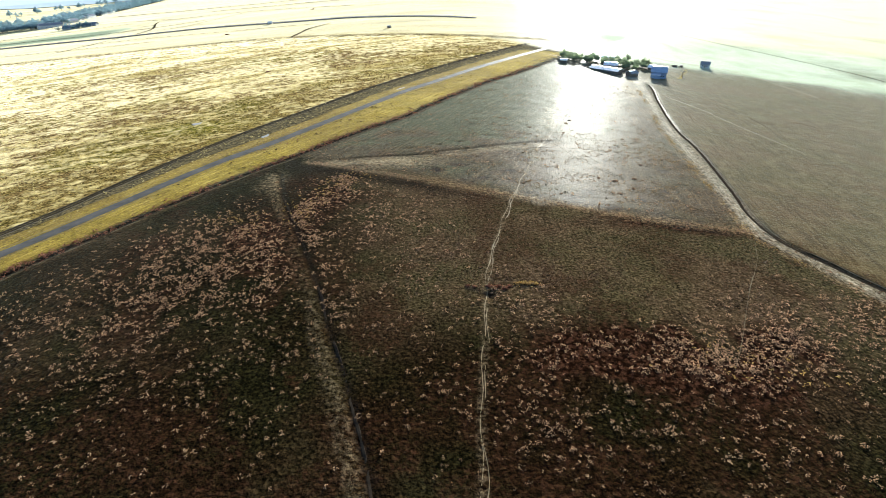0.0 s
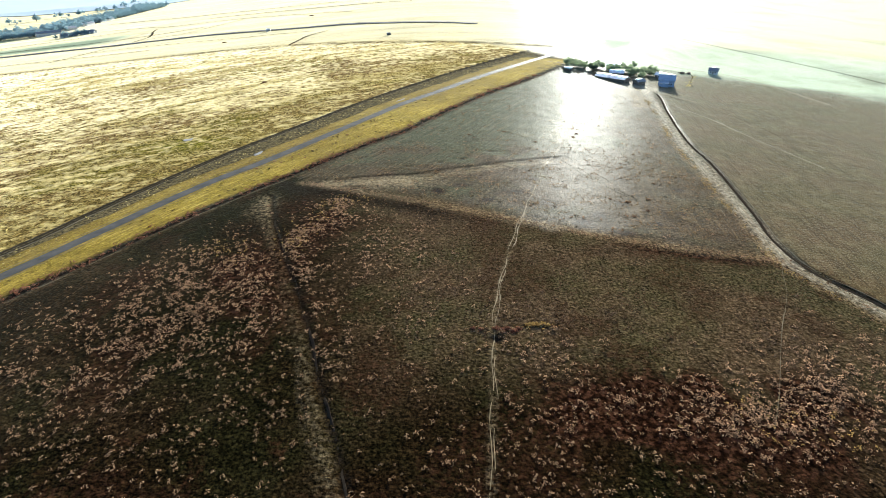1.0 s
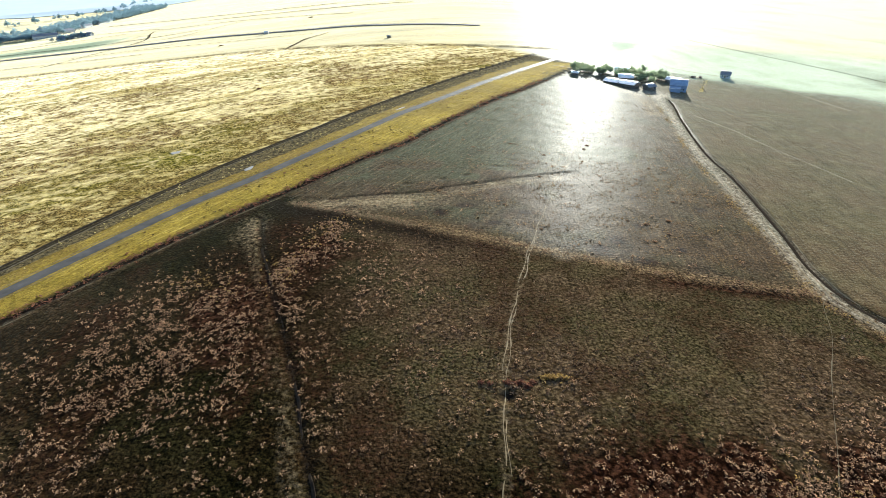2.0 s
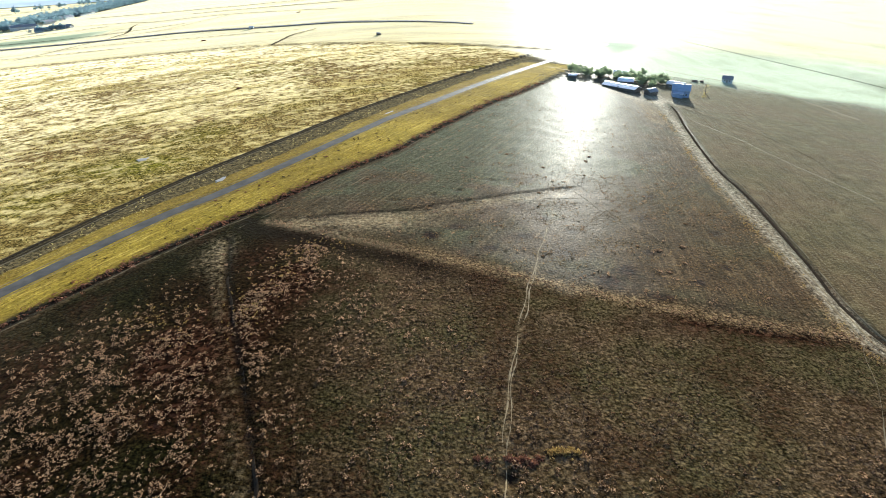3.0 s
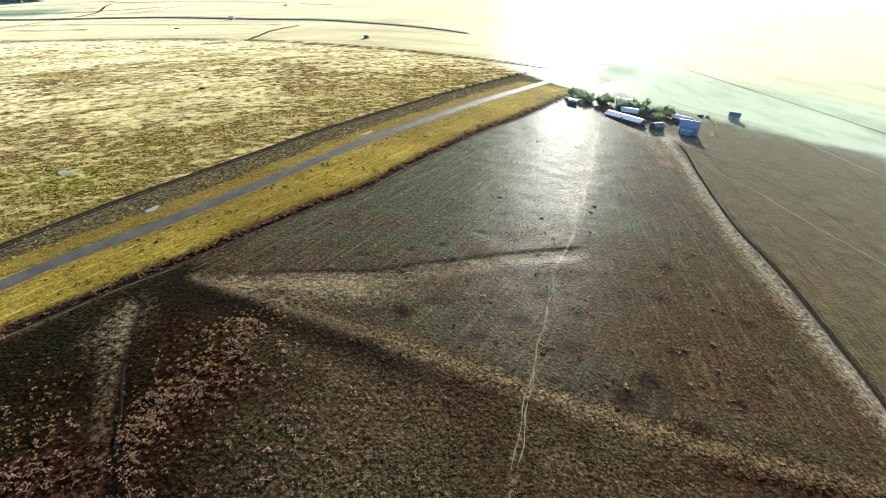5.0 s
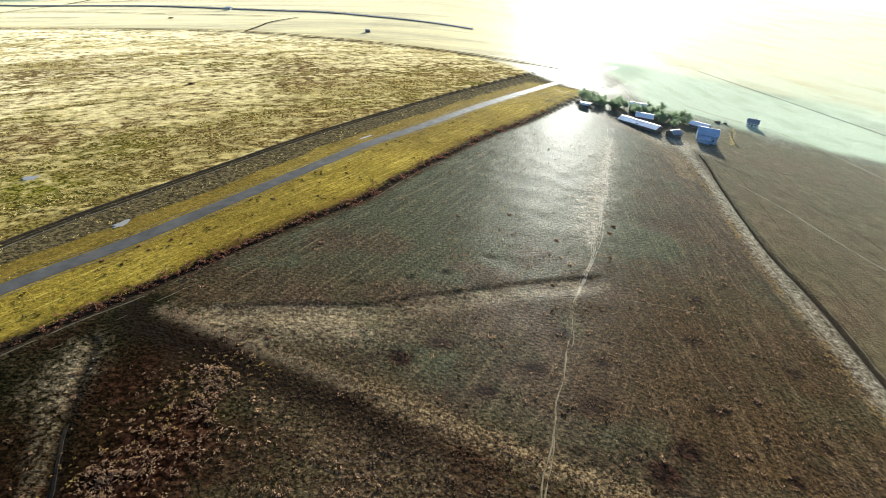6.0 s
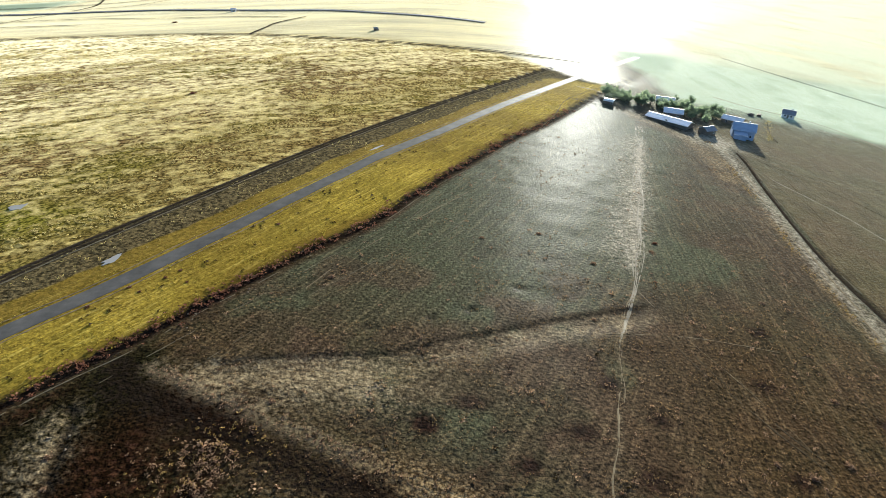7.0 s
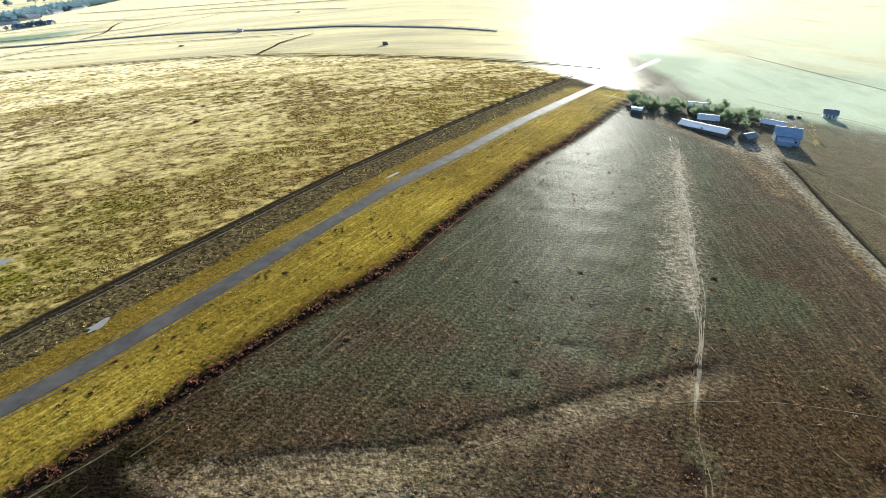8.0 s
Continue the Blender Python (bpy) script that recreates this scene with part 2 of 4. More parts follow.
    return k.surface(base, 0.8, height, 0.5, 0.4, 0.0, 0.0, 0.0, fuzz, coat, k.mix(meadow, (0.93, 1.0, 0.84), (1.0, 0.91, 0.66)))


GROUND = ground_material()
ASPHALT = simple("worn_asphalt", (0.098, 0.090, 0.080), 0.7, 0.3, 0.25, 0.2, 0.02, 0.025)

# ---- the lie of the land ----
RIDGE_X, BREADTH, FALL = -8.805, 91.0, 0.10


def lattice(ix, iy, seed):
    h = np.sin(ix * 127.1 + iy * 311.7 + seed * 74.7) * 43758.5453
    return h - np.floor(h)


def vnoise(x, y, size, seed=0):
    """Smooth noise from 0 to 1 over a lattice of that size in metres."""
    u, v = x / size, y / size
    iu, iv = np.floor(u), np.floor(v)
    fu, fv = u - iu, v - iv
    fu, fv = fu * fu * (3 - 2 * fu), fv * fv * (3 - 2 * fv)
    a = lattice(iu, iv, seed) * (1 - fu) + lattice(iu + 1, iv, seed) * fu
    b = lattice(iu, iv + 1, seed) * (1 - fu) + lattice(iu + 1, iv + 1, seed) * fu
    return a * (1 - fv) + b * fv


def fbm(x, y, size, seed=0, octaves=4):
    total, amp, norm = 0.0, 1.0, 0.0
    for i in range(octaves):
        total = total + amp * vnoise(x, y, size / 2 ** i, seed + i * 13)
        norm += amp
        amp *= 0.55
    return total / norm


def smooth(points, step=2.0):
    """A line that glides through the points (Catmull-Rom), resampled."""
    p = [np.array(q, float) for q in points]
    p = [2 * p[0] - p[1]] + p + [2 * p[-1] - p[-2]]
    out = []
    for i in range(1, len(p) - 2):
        n = max(2, int(np.linalg.norm(p[i + 1] - p[i]) / step))
        for j in range(n):
            t = j / n
            out.append(0.5 * ((2 * p[i]) + (-p[i - 1] + p[i + 1]) * t + (2 * p[i - 1] - 5 * p[i] + 4 * p[i + 1] - p[i + 2]) * t * t + (-p[i - 1] + 3 * p[i] - 3 * p[i + 1] + p[i + 2]) * t ** 3))
    out.append(p[-2])
    return np.array(out)


def away(x, y, line, signed=False):
    """Distance from a line, positive to its right where signed."""
    best = np.full(np.shape(x), 1e9)
    side = np.zeros(np.shape(x))
    for (ax, ay), (bx, by) in zip(line[:-1], line[1:]):
        dx, dy = bx - ax, by - ay
        t = np.clip(((x - ax) * dx + (y - ay) * dy) / (dx * dx + dy * dy + 1e-9), 0, 1)
        d = np.hypot(x - ax - t * dx, y - ay - t * dy)
        s = (x - ax) * dy - (y - ay) * dx
        closer = d < best
        best = np.where(closer, d, best)
        side = np.where(closer, np.sign(s), side)
    return best * side if signed else best


def bell(d, width):
    return np.exp(-(d / width) ** 2)


def step(v, lo, hi):
    t = np.clip((v - lo) / (hi - lo), 0, 1)
    return t * t * (3 - 2 * t)


ROAD = [(-330, -190), (-200, 15), (-127, 126.6), (-109.8, 156.4), (-90.6, 190.6), (-70.8, 218), (-42.6, 264.2), (-26, 292.4), (-6.5, 320.6), (15.8, 356), (47, 404), (95, 478), (150, 563)]
TRACK = [(-345, -180), (-215, 20), (-140, 137), (-121, 175.5), (-100, 217), (-86, 240), (-69, 267), (-46, 304), (-10, 357), (33, 422), (66, 473)]
FURROW = [(-300, -180), (-170, 30), (-94.5, 146), (-76, 173), (-58, 195.5), (-34, 228), (-20, 244), (-10.5, 262), (5.5, 288.8), (25, 321), (48, 354.5), (83, 414), (119, 470)]
TRAIL = [(3, 20), (5.2, 48.8), (5.7, 63.7), (7.5, 84.5), (8.7, 100.6), (11.6, 121), (20.7, 156.4), (28.8, 181), (35.2, 203), (44, 224), (49.9, 243.4), (58.8, 273.4), (69.8, 308.2), (81, 345)]
BAND = [(-53, 188), (-37, 181), (-19.4, 173.2), (20.7, 156.4), (53.2, 145.2), (90.5, 138.8)]
BANK = [(-48, 187), (-16.8, 192.1), (15.3, 199.7), (36.2, 209.3)]
TRENCH = [(-62, 176), (-57, 160), (-46.8, 135.4), (-33.8, 105.6), (-24.6, 80.8), (-19.6, 68.6), (-15.5, 56.5), (-9, 36)]
LANE = [(150, 60), (118, 92), (106.2, 109.3), (99.6, 122), (92.6, 134.5), (92.8, 146), (98, 198), (102, 240), (107, 268), (112, 296), (116.5, 325), (119.5, 345), (121, 362)]
DITCH = [(155, 64), (121, 95.5), (109.5, 111.5), (102.8, 123.6), (96.6, 134), (95.4, 150.9), (98.6, 168.6), (103.2, 198.9), (105.6, 219), (106.5, 241), (110.5, 267), (115.1, 290), (118.7, 307), (123.2, 325), (126, 342)]
F_TRENCH, F_TRAIL, F_BAND, F_BANK = (smooth(l, 5) for l in (TRENCH, TRAIL, BAND, BANK))
F_ROAD, F_TRACK, F_FURROW, F_LANE, F_DITCH = (smooth(l, 8) for l in (ROAD, TRACK, FURROW, LANE, DITCH))


HOLLOW = [(-40, 190.5), (-25, 192.5), (-11.8, 194.3), (-1.0, 199), (7.7, 202), (23.6, 208.2), (39, 213.7)]
FARM_EDGE = [(85, 405), (91, 378), (104, 360), (109, 334), (105, 306)]
F_HOLLOW = smooth(HOLLOW, 4)
F_EDGE = smooth(FARM_EDGE, 6)
SCARS = [(29.5, 190, 1.6), (31.5, 170, 1.9), (40, 157, 1.4), (46, 162, 1.6), (60, 193, 1.5), (22, 178, 1.3), (74, 166, 1.2), (55.5, 172, 1.3), (-4, 178, 1.6), (3, 183, 1.8), (68, 210, 1.5), (36, 182, 1.4), (-10, 168, 1.8), (12, 171, 1.3), (80, 186, 1.4), (52, 150, 1.5), (63, 158, 1.2)]
PITS = [(-16, 200.9), (-4.2, 205.4), (3.9, 208.8), (15.7, 218.1)]


def land(x, y):
    """Height of the land, a broad low rise with its ditches and hollows."""
    x, y = np.asarray(x, float), np.asarray(y, float)
    u = np.abs(x - RIDGE_X)
    u = np.where(u > 900, 900 + 250 * (1 - np.exp(-np.maximum(u - 900, 0) / 250)), u)
    z = -FALL * BREADTH * (np.sqrt(1 + (u / BREADTH) ** 2) - np.sqrt(1 + (RIDGE_X / BREADTH) ** 2))
    near = 1 - step(np.hypot(x, y - 150), 250, 420)
    z = z + near * (0.22 * (fbm(x, y, 7, 3, 2) - 0.5))
    z = z - near * 0.35 * bell(away(x, y, F_TRENCH, True) + 1.6, 0.9)
    z = z - near * 0.5 * bell(away(x, y, F_DITCH), 1.2)
    furrow = away(x, y, F_FURROW, True)
    z = z - near * 0.14 * bell(furrow + 0.6, 0.8) + near * 0.12 * bell(furrow - 0.8, 0.6)
    hollow = away(x, y, F_HOLLOW, True)
    z = z - near * 0.22 * step(hollow, -0.6, 0.6) * (1 - step(hollow, 3, 8)) * (1 - step(away(x, y, F_HOLLOW), 8, 9))
    z = z - near * 0.5 * bell(np.hypot((x - 9.2) / 1.4, y - 100.2), 1.2)
    for px, py in PITS:
        z = z - near * 0.25 * bell(np.hypot((x - px) / 1.5, y - py), 1.1)
    return z


def spread(lo, hi, fine, first, last, growth=0.06):
    """Grid lines, fine from lo to hi and ever wider beyond."""
    mid = list(np.arange(lo, hi + 1e-6, fine))
    left, right, s = [lo], [hi], fine
    while left[-1] > first:
        s *= 1 + growth
        left.append(left[-1] - s)
    s = fine
    while right[-1] < last:
        s *= 1 + growth
        right.append(right[-1] + s)
    return np.array(left[:0:-1] + mid + right[1:])


def ground():
    gx = spread(-130, 120, 0.75, -4200, 4200)
    gy = spread(40, 300, 0.75, -2500, 4600)
    x, y = np.meshgrid(gx, gy)
    nx, ny = len(gx), len(gy)
    z = land(x, y)
    co = np.stack([x, y, z], -1).reshape(-1, 3)
    i = np.arange(nx * ny).reshape(ny, nx)
    quads = np.stack([i[:-1, :-1], i[:-1, 1:], i[1:, 1:], i[1:, :-1]], -1).reshape(-1, 4)
    me = bpy.data.meshes.new("ground")
    me.vertices.add(len(co))
    me.vertices.foreach_set("co", co.ravel())
    me.loops.add(quads.size)
    me.loops.foreach_set("vertex_index", quads.ravel().astype(np.int32))
    me.polygons.add(len(quads))
    me.polygons.foreach_set("loop_start", np.arange(0, quads.size, 4, dtype=np.int32))
    me.update(calc_edges=True)
    me.polygons.foreach_set("use_smooth", np.ones(len(quads), bool))
    road = away(x, y, F_ROAD, True)
    track = away(x, y, F_TRACK, True)
    furrow = away(x, y, F_FURROW, True)
    lane = away(x, y, F_LANE, True)
    band = away(x, y, F_BAND, True)
    trench = -away(x, y, F_TRENCH, True)
    hollow = away(x, y, F_HOLLOW, True)
    rough = fbm(x, y, 14, 7)
    right = step(furrow, 0, 3)
    straw = (1 - step(y, 428, 450)) * step(road + 3.5 * (fbm(x, y, 12, 93) - 0.5), -12.0, -9.0) * (1 - step(furrow, -3.2, -1.4)) * (0.8 + 0.4 * fbm(x, y, 20, 5))
    far = (1 - step(track, -1.5, -0.5))
    bare = step(track, -1.0, 0.5) * (1 - step(road, -10.0, -8.0)) * (0.6 + 0.6 * fbm(x, y, 16, 21))
    pale = 0.5 * bell(band - 0.5, 1.8) * (1 - step(x, -10, 20))
    tan = 0.72 * bell(band + 0.3, 2.6) * step(x, -22, 0) * (1 - 0.3 * step(x, 50, 80)) * (0.75 + 0.5 * fbm(x, y, 5, 119))
    pale = pale + (0.09 + 0.12 * step(y, 130, 165) + 0.06 * (1 - step(y, 80, 115))) * bell(trench + 0.6, 2.2)
    pale = pale + 0.40 * step(hollow + 3 * (fbm(x, y, 6, 107) - 0.5), 0.2, 2.2) * (1 - step(hollow, 4, 9)) * (1 - step(away(x, y, F_HOLLOW), 9, 10)) * (0.25 + 1.0 * fbm(x, y, 6, 23))
    pale = pale + 0.16 * bell(away(x, y, F_TRAIL), 1.0)
    pale = pale + 0.3 * bell(np.hypot((x + 61) / 1.0, (y - 170) / 1.6), 5.5) * (fbm(x, y, 5, 33) + 0.3)
    # dark ruts and scrub line; the ditch term paints the ditch's shade
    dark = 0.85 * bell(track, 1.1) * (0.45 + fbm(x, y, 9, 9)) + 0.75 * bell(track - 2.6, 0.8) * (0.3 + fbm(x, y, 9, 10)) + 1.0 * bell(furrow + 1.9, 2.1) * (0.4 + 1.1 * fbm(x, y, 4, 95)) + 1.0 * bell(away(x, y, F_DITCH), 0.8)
    # shade beside the trench, below the bank and at the hollow's edge, as colour
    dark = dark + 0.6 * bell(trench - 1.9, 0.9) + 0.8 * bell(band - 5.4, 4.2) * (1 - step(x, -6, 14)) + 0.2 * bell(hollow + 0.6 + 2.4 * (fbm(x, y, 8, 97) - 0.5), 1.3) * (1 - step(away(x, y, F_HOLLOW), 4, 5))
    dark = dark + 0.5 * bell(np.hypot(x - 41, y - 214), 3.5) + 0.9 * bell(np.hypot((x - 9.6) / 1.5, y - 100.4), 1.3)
    warm = bell(np.hypot((x - 53) / 1.5, y - 82), 10) + bell(np.hypot((x - 72) / 1.4, y - 85), 10) + bell(np.hypot((x - 32) / 1.6, y - 80), 8) + bell(np.hypot(x + 40, (y - 160) / 1.6), 8) + 0.7 * bell(np.hypot(x + 58, y - 125), 18)
    red = (step(rough, 0.46, 0.62) * 0.42 + 1.0 * warm * step(rough, 0.25, 0.5) + 0.35 * bell(band - 3.5, 3.5) * (1 - step(x, 5, 20))) * (1 - step(y + 0.35 * x, 165, 200)) * right
    # sunken pits get their shade as darker ground
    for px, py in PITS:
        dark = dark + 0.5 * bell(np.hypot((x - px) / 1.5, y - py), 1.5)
    for px, py, r in SCARS:
        red = red + 0.8 * bell(np.hypot((x - px) / 1.3, y - py), r * 1.5)
        dark = dark + 0.45 * bell(np.hypot((x - px) / 1.3, y - py), r)
    red = red + 0.75 * bell(band - 1.5, 3.5) * step(x, 30, 60) * (0.4 + 0.9 * fbm(x, y, 7, 117))
    red = red + 0.8 * bell(furrow + 1.5, 2.4) + 0.5 * bell(lane + 3.5, 1.6) * fbm(x, y, 7, 41)
    brow = np.interp(x, [-60, -53, 20, 53, 90, 150], [194, 188, 157, 146, 139, 100])
    green = step(y - brow + 14 * (rough - 0.5), -3, 9) * 0.85 * right
    edge = np.interp(x, [-900, -361, -290, -221, -153, -87, -24, 27, 90, 300], [575, 555, 553, 550, 541, 521, 504, 492, 436, 480])
    # right of x 40 the cream colour stands in for white sun glare
    cream = np.maximum(step(y - edge, 0, 14) * (1 - step(x, 60, 160)), step(y - 555 + 60 * (fbm(x, y, 200, 55) - 0.5), 0, 60) * step(x, 40, 100)) * (0.75 + 0.5 * fbm(x, y, 120, 53))
    lush = step(y - 745 + 0.08 * (x + 480), -10, 25) * (1 - step(y - 880 - 0.15 * (x + 480), -30, 20)) * (1 - step(x, -500, -430)) * step(x, -900, -800)
    meadow_green = np.clip(lush, 0, 1)
    cream = cream * (1 - meadow_green)
    lush = lush + 0.8 * step(x - 105, 0, 40) * step(y - 372 + 0.2 * (x - 150) + 30 * (rough - 0.5), 0, 75) * (0.35 + 0.9 * fbm(x, y, 60, 57))
    straw = straw + 0.30 * bell(away(x, y, F_EDGE), 6) * (0.6 + 0.6 * fbm(x, y, 9, 63))
    red = red + 0.5 * bell(away(x, y, F_EDGE), 10)
    pale = pale + 0.9 * bell(np.hypot((x + 15.5) / 1.7, y - 185.2), 2.0) * (0.2 + 1.2 * fbm(x, y, 3, 109)) + 0.75 * bell(np.hypot((x + 24) / 4.0, (y - 185.5) / 1.0), 5.5) * (0.1 + fbm(x, y, 5, 111))
    thin = (1.3 * bell(track + 10, 30) + 0.75 * bell(track + 55, 40) * step(fbm(x, y, 34, 83), 0.42, 0.6) + 0.6 * step(fbm(x * 0.6, y * 1.3, 60, 85), 0.46, 0.66)) * (1 - 0.8 * step(y, 400, 500))
    thin = thin * (0.55 + 0.9 * fbm(x, y, 11, 87)) - 0.5 * bell(y - 262 - 0.12 * (x + 130) - 9 * np.sin(x / 23), 5) * step(-x, 80, 110)
    herb = 0.9 * bell(np.hypot((x + 128) / 2.2, y - 244), 14) + 0.55 * bell(track + 14, 22) * fbm(x, y, 30, 89)
    lumpy = fbm(x, y, 16, 99)
    strip = away(x, y, smooth([(46, 232), (53, 252), (62, 278), (72, 309), (82, 340)], 6), True)
    chalk = 0.62 * bell(strip + 2.5, 6.0) * step(y, 222, 250) * (1 - step(y, 320, 360)) * (0.25 + 1.0 * fbm(x, y, 7, 31)) + 0.45 * bell(strip, 1.4)
    chalk = chalk + 0.62 * bell(lane - 0.6, 2.8) * (0.55 + 0.7 * fbm(x, y, 5, 17)) + 1.1 * bell(np.hypot((x - 122) / 1.4, y - 353), 10) * (0.3 + fbm(x, y, 6, 121))
    olive = step(away(x, y, F_DITCH, True), 0.8, 3.0) * right * (1 - step(y + 0.2 * (x - 150), 380, 440)) * (0.65 + 0.6 * fbm(x, y, 24, 123))
    tan = tan + 0.8 * bell(away(x, y, F_EDGE), 4.5) * (0.45 + 0.8 * fbm(x, y, 9, 63)) + 0.8 * bell(lane + 3.4, 1.5) * fbm(x, y, 6, 125)
    upper = step(y - brow, 2, 14) * right
    herb = herb * (1 - right) + upper * (0.9 * step(y - 0.1 * x + 30 * (rough - 0.5), 192, 228) * (0.4 + 0.9 * fbm(x, y, 26, 101)) + 0.8 * step(lumpy, 0.56, 0.66))
    thin = thin * (1 - right) + upper * (0.75 * bell(away(x, y, F_HOLLOW) - 3, 8) * step(fbm(x, y, 9, 103), 0.35, 0.6) + 0.8 * step(fbm(x, y, 13, 105), 0.53, 0.64) * (1 - step(y, 215, 245)))
    herb = herb + 0.15 * step(lane, 3, 8) * right * (1 - step(y, 280, 330))
    beside = away(x, y, F_TRAIL, True)
    herb = herb + upper * 0.6 * (1 - step(beside, -3, 6)) * step(y, 225, 290) - upper * 0.7 * step(beside, 8, 20) * step(y, 190, 250)
    thin = thin + upper * 0.85 * bell(lane + 9, 9) * step(y, 170, 260) + straw * step(furrow, -9, -2) * (1 - right) * (0.2 + 1.1 * fbm(x, y, 12, 113))
    # where ground colour is darkened to imitate dimmer light, with uneven edges
    dimmed = np.maximum(1 - step(x + 0.3 * (y - 100), -34, 4), 1 - step(y + 0.1 * np.abs(x), 70, 112)) * (0.6 + 0.8 * fbm(x, y, 22, 91)) * right
    dimmed = np.maximum(dimmed, 0.1 * step(x, 40, 75) * right * (1 - upper)) * (1 - 0.8 * step(lane, -2, 4))
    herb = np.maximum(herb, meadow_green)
    dimmed = np.maximum(dimmed, upper * (0.85 * step(x, 15, 55) * (1 - step(lane, -2, 4)) * (1 - step(y, 195, 230)) + 0.1 * bell(furrow - 8, 12) * (1 - step(y, 205, 260))) * (0.5 + 0.9 * fbm(x, y, 10, 115)))
    flat = lambda v: np.clip(v, 0, 1).ravel()
    one = np.ones(nx * ny)
    for name, (r, g, b) in (("cover_a", (straw, pale, dark)), ("cover_b", (red, green, far)), ("cover_c", (cream, lush, bare)), ("cover_d", (thin, dimmed, herb)), ("cover_e", (olive, tan, chalk))):
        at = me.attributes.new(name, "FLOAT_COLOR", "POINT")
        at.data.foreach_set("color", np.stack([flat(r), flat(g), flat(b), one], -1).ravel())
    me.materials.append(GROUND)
    return tagged(new("ground", me), "broad field of thin turf, dry weeds and straw grass", "ground", kind="structure")


ground()


def ribbon(name, points, profile, material, step_m=2.0, jitter=0.0, lift=0.0, seed=1, sink=0.0):
    """A strip laid along a line. profile: pairs of offset to the right and height over the land."""
    line = smooth(points, step_m)
    d = np.gradient(line, axis=0)
    d /= np.linalg.norm(d, axis=1)[:, None]
    side = np.stack([d[:, 1], -d[:, 0]], -1)
    rng = np.random.default_rng(seed)
    verts = []
    m = len(profile)
    for j, (off, up) in enumerate(profile):
        wob = np.convolve(rng.normal(0, jitter, len(line)), np.ones(3) / 3, "same") if j in (0, m - 1) else np.zeros(len(line))
        p = line + side * (off + wob)[:, None]
        verts.append(np.stack([p[:, 0], p[:, 1], land(p[:, 0], p[:, 1]) + up + lift - sink * step(fbm(p[:, 0], p[:, 1], 9, seed, 3), 0.47, 0.62)], -1))
    co = np.stack(verts, 1).reshape(-1, 3)
    faces = [(i * m + j, i * m + j + 1, (i + 1) * m + j + 1, (i + 1) * m + j) for i in range(len(line) - 1) for j in range(m - 1)]
    me = bpy.data.meshes.new(name)
    me.from_pydata(co.tolist(), [], faces)
    me.materials.append(material)
    return new(name, me)


tagged(ribbon("road", ROAD, [(-2.5, -0.12), (-2.3, 0.05), (-1.2, 0.075), (0, 0.085), (1.2, 0.075), (2.3, 0.05), (2.5, -0.12)], ASPHALT, 3.0, 0.16),
       "narrow grey asphalt road with crumbling edges across fields", "road", kind="structure")


# ---- tracks, ruts and paths ----
RUT = simple("trodden_pale_soil", (0.215, 0.16, 0.09), 0.7, 0.3, 0.8, 0.4, 0.03, 0.03)
# mud of the wheel ruts, also the painted shade in trench and ditch
MUD_SHADE = simple("dark_mud_and_shade", (0.035, 0.026, 0.018), 0.5, 0.35, 0.7, 0.5, 0.04, 0.0)
CHALK = simple("pale_chalky_soil", (0.27, 0.225, 0.155), 0.7, 0.3, 0.6, 0.3, 0.03, 0.03)
FADED = simple("faded_rut_soil", (0.088, 0.066, 0.040), 0.8, 0.35, 0.7, 0.5, 0.04, 0.0)
FARLINE = simple("dry_field_margin", (0.075, 0.060, 0.040), 0.9, 0.35, 0.05, 0.3, 0.05, 0.0)
FARROAD = simple("pale_worn_asphalt", (0.20, 0.195, 0.19), 0.8, 0.2, 0.1, 0.1, 0.02, 0.05)
GRAVEL = simple("grey_gravel", (0.16, 0.13, 0.083), 0.7, 0.3, 0.5, 0.4, 0.03, 0.0)


def shifted(points, off, wave=0.0, length=17.0, phase=0.0, taper=0.0):
    """A line beside another, wandering about it."""
    line = smooth(points, 2.0)
    d = np.gradient(line, axis=0)
    d /= np.linalg.norm(d, axis=1)[:, None]
    s = np.arange(len(line)) * 2.0
    o = off + wave * np.sin(s / length * 6.283 + phase) + 0.6 * wave * np.sin(s / length * 2.9 + phase * 2.1)
    if taper:
        o = o * np.clip(s / taper, 0.15, 1)
    return line + np.stack([d[:, 1], -d[:, 0]], -1) * o[:, None]


def rut(points, width, material, label, name="path", seed=1, lift=0.05, jitter=0.06, sink=0.0):
    ob = ribbon(name, points, [(-width / 2, -0.06), (-width / 3, 0.0), (width / 3, 0.0), (width / 2, -0.06)], material, 0.8, jitter, lift, seed, sink)
    return tagged(ob, label, "path", kind="structure")


for i, (off, wave, width, sunk) in enumerate(((-0.1, 0.24, 0.19, 0.05), (0.5, 0.28, 0.11, 0.09))):
    rut(shifted(TRAIL[:10], off, wave, 15, i * 1.3), width, RUT, "narrow pale wheel rut worn into the turf", seed=10 + i, jitter=0.2, sink=sunk)
UPPER = [(35.2, 203), (44.5, 224), (51.4, 243.4), (60.6, 273.4), (71.2, 308.2), (80, 335), (88, 361)]
for i, (off, wave) in enumerate(((-1.9, 0.5), (-1.2, 0.4), (-0.5, 0.35), (0.1, 0.3), (0.7, 0.35), (1.3, 0.45))):
    rut(shifted(UPPER, off, wave, 19 + 4 * i, i * 1.7, 60), 0.21, CHALK, "pale wheel rut among several braided over the turf", seed=20 + i, jitter=0.22, sink=0.075)
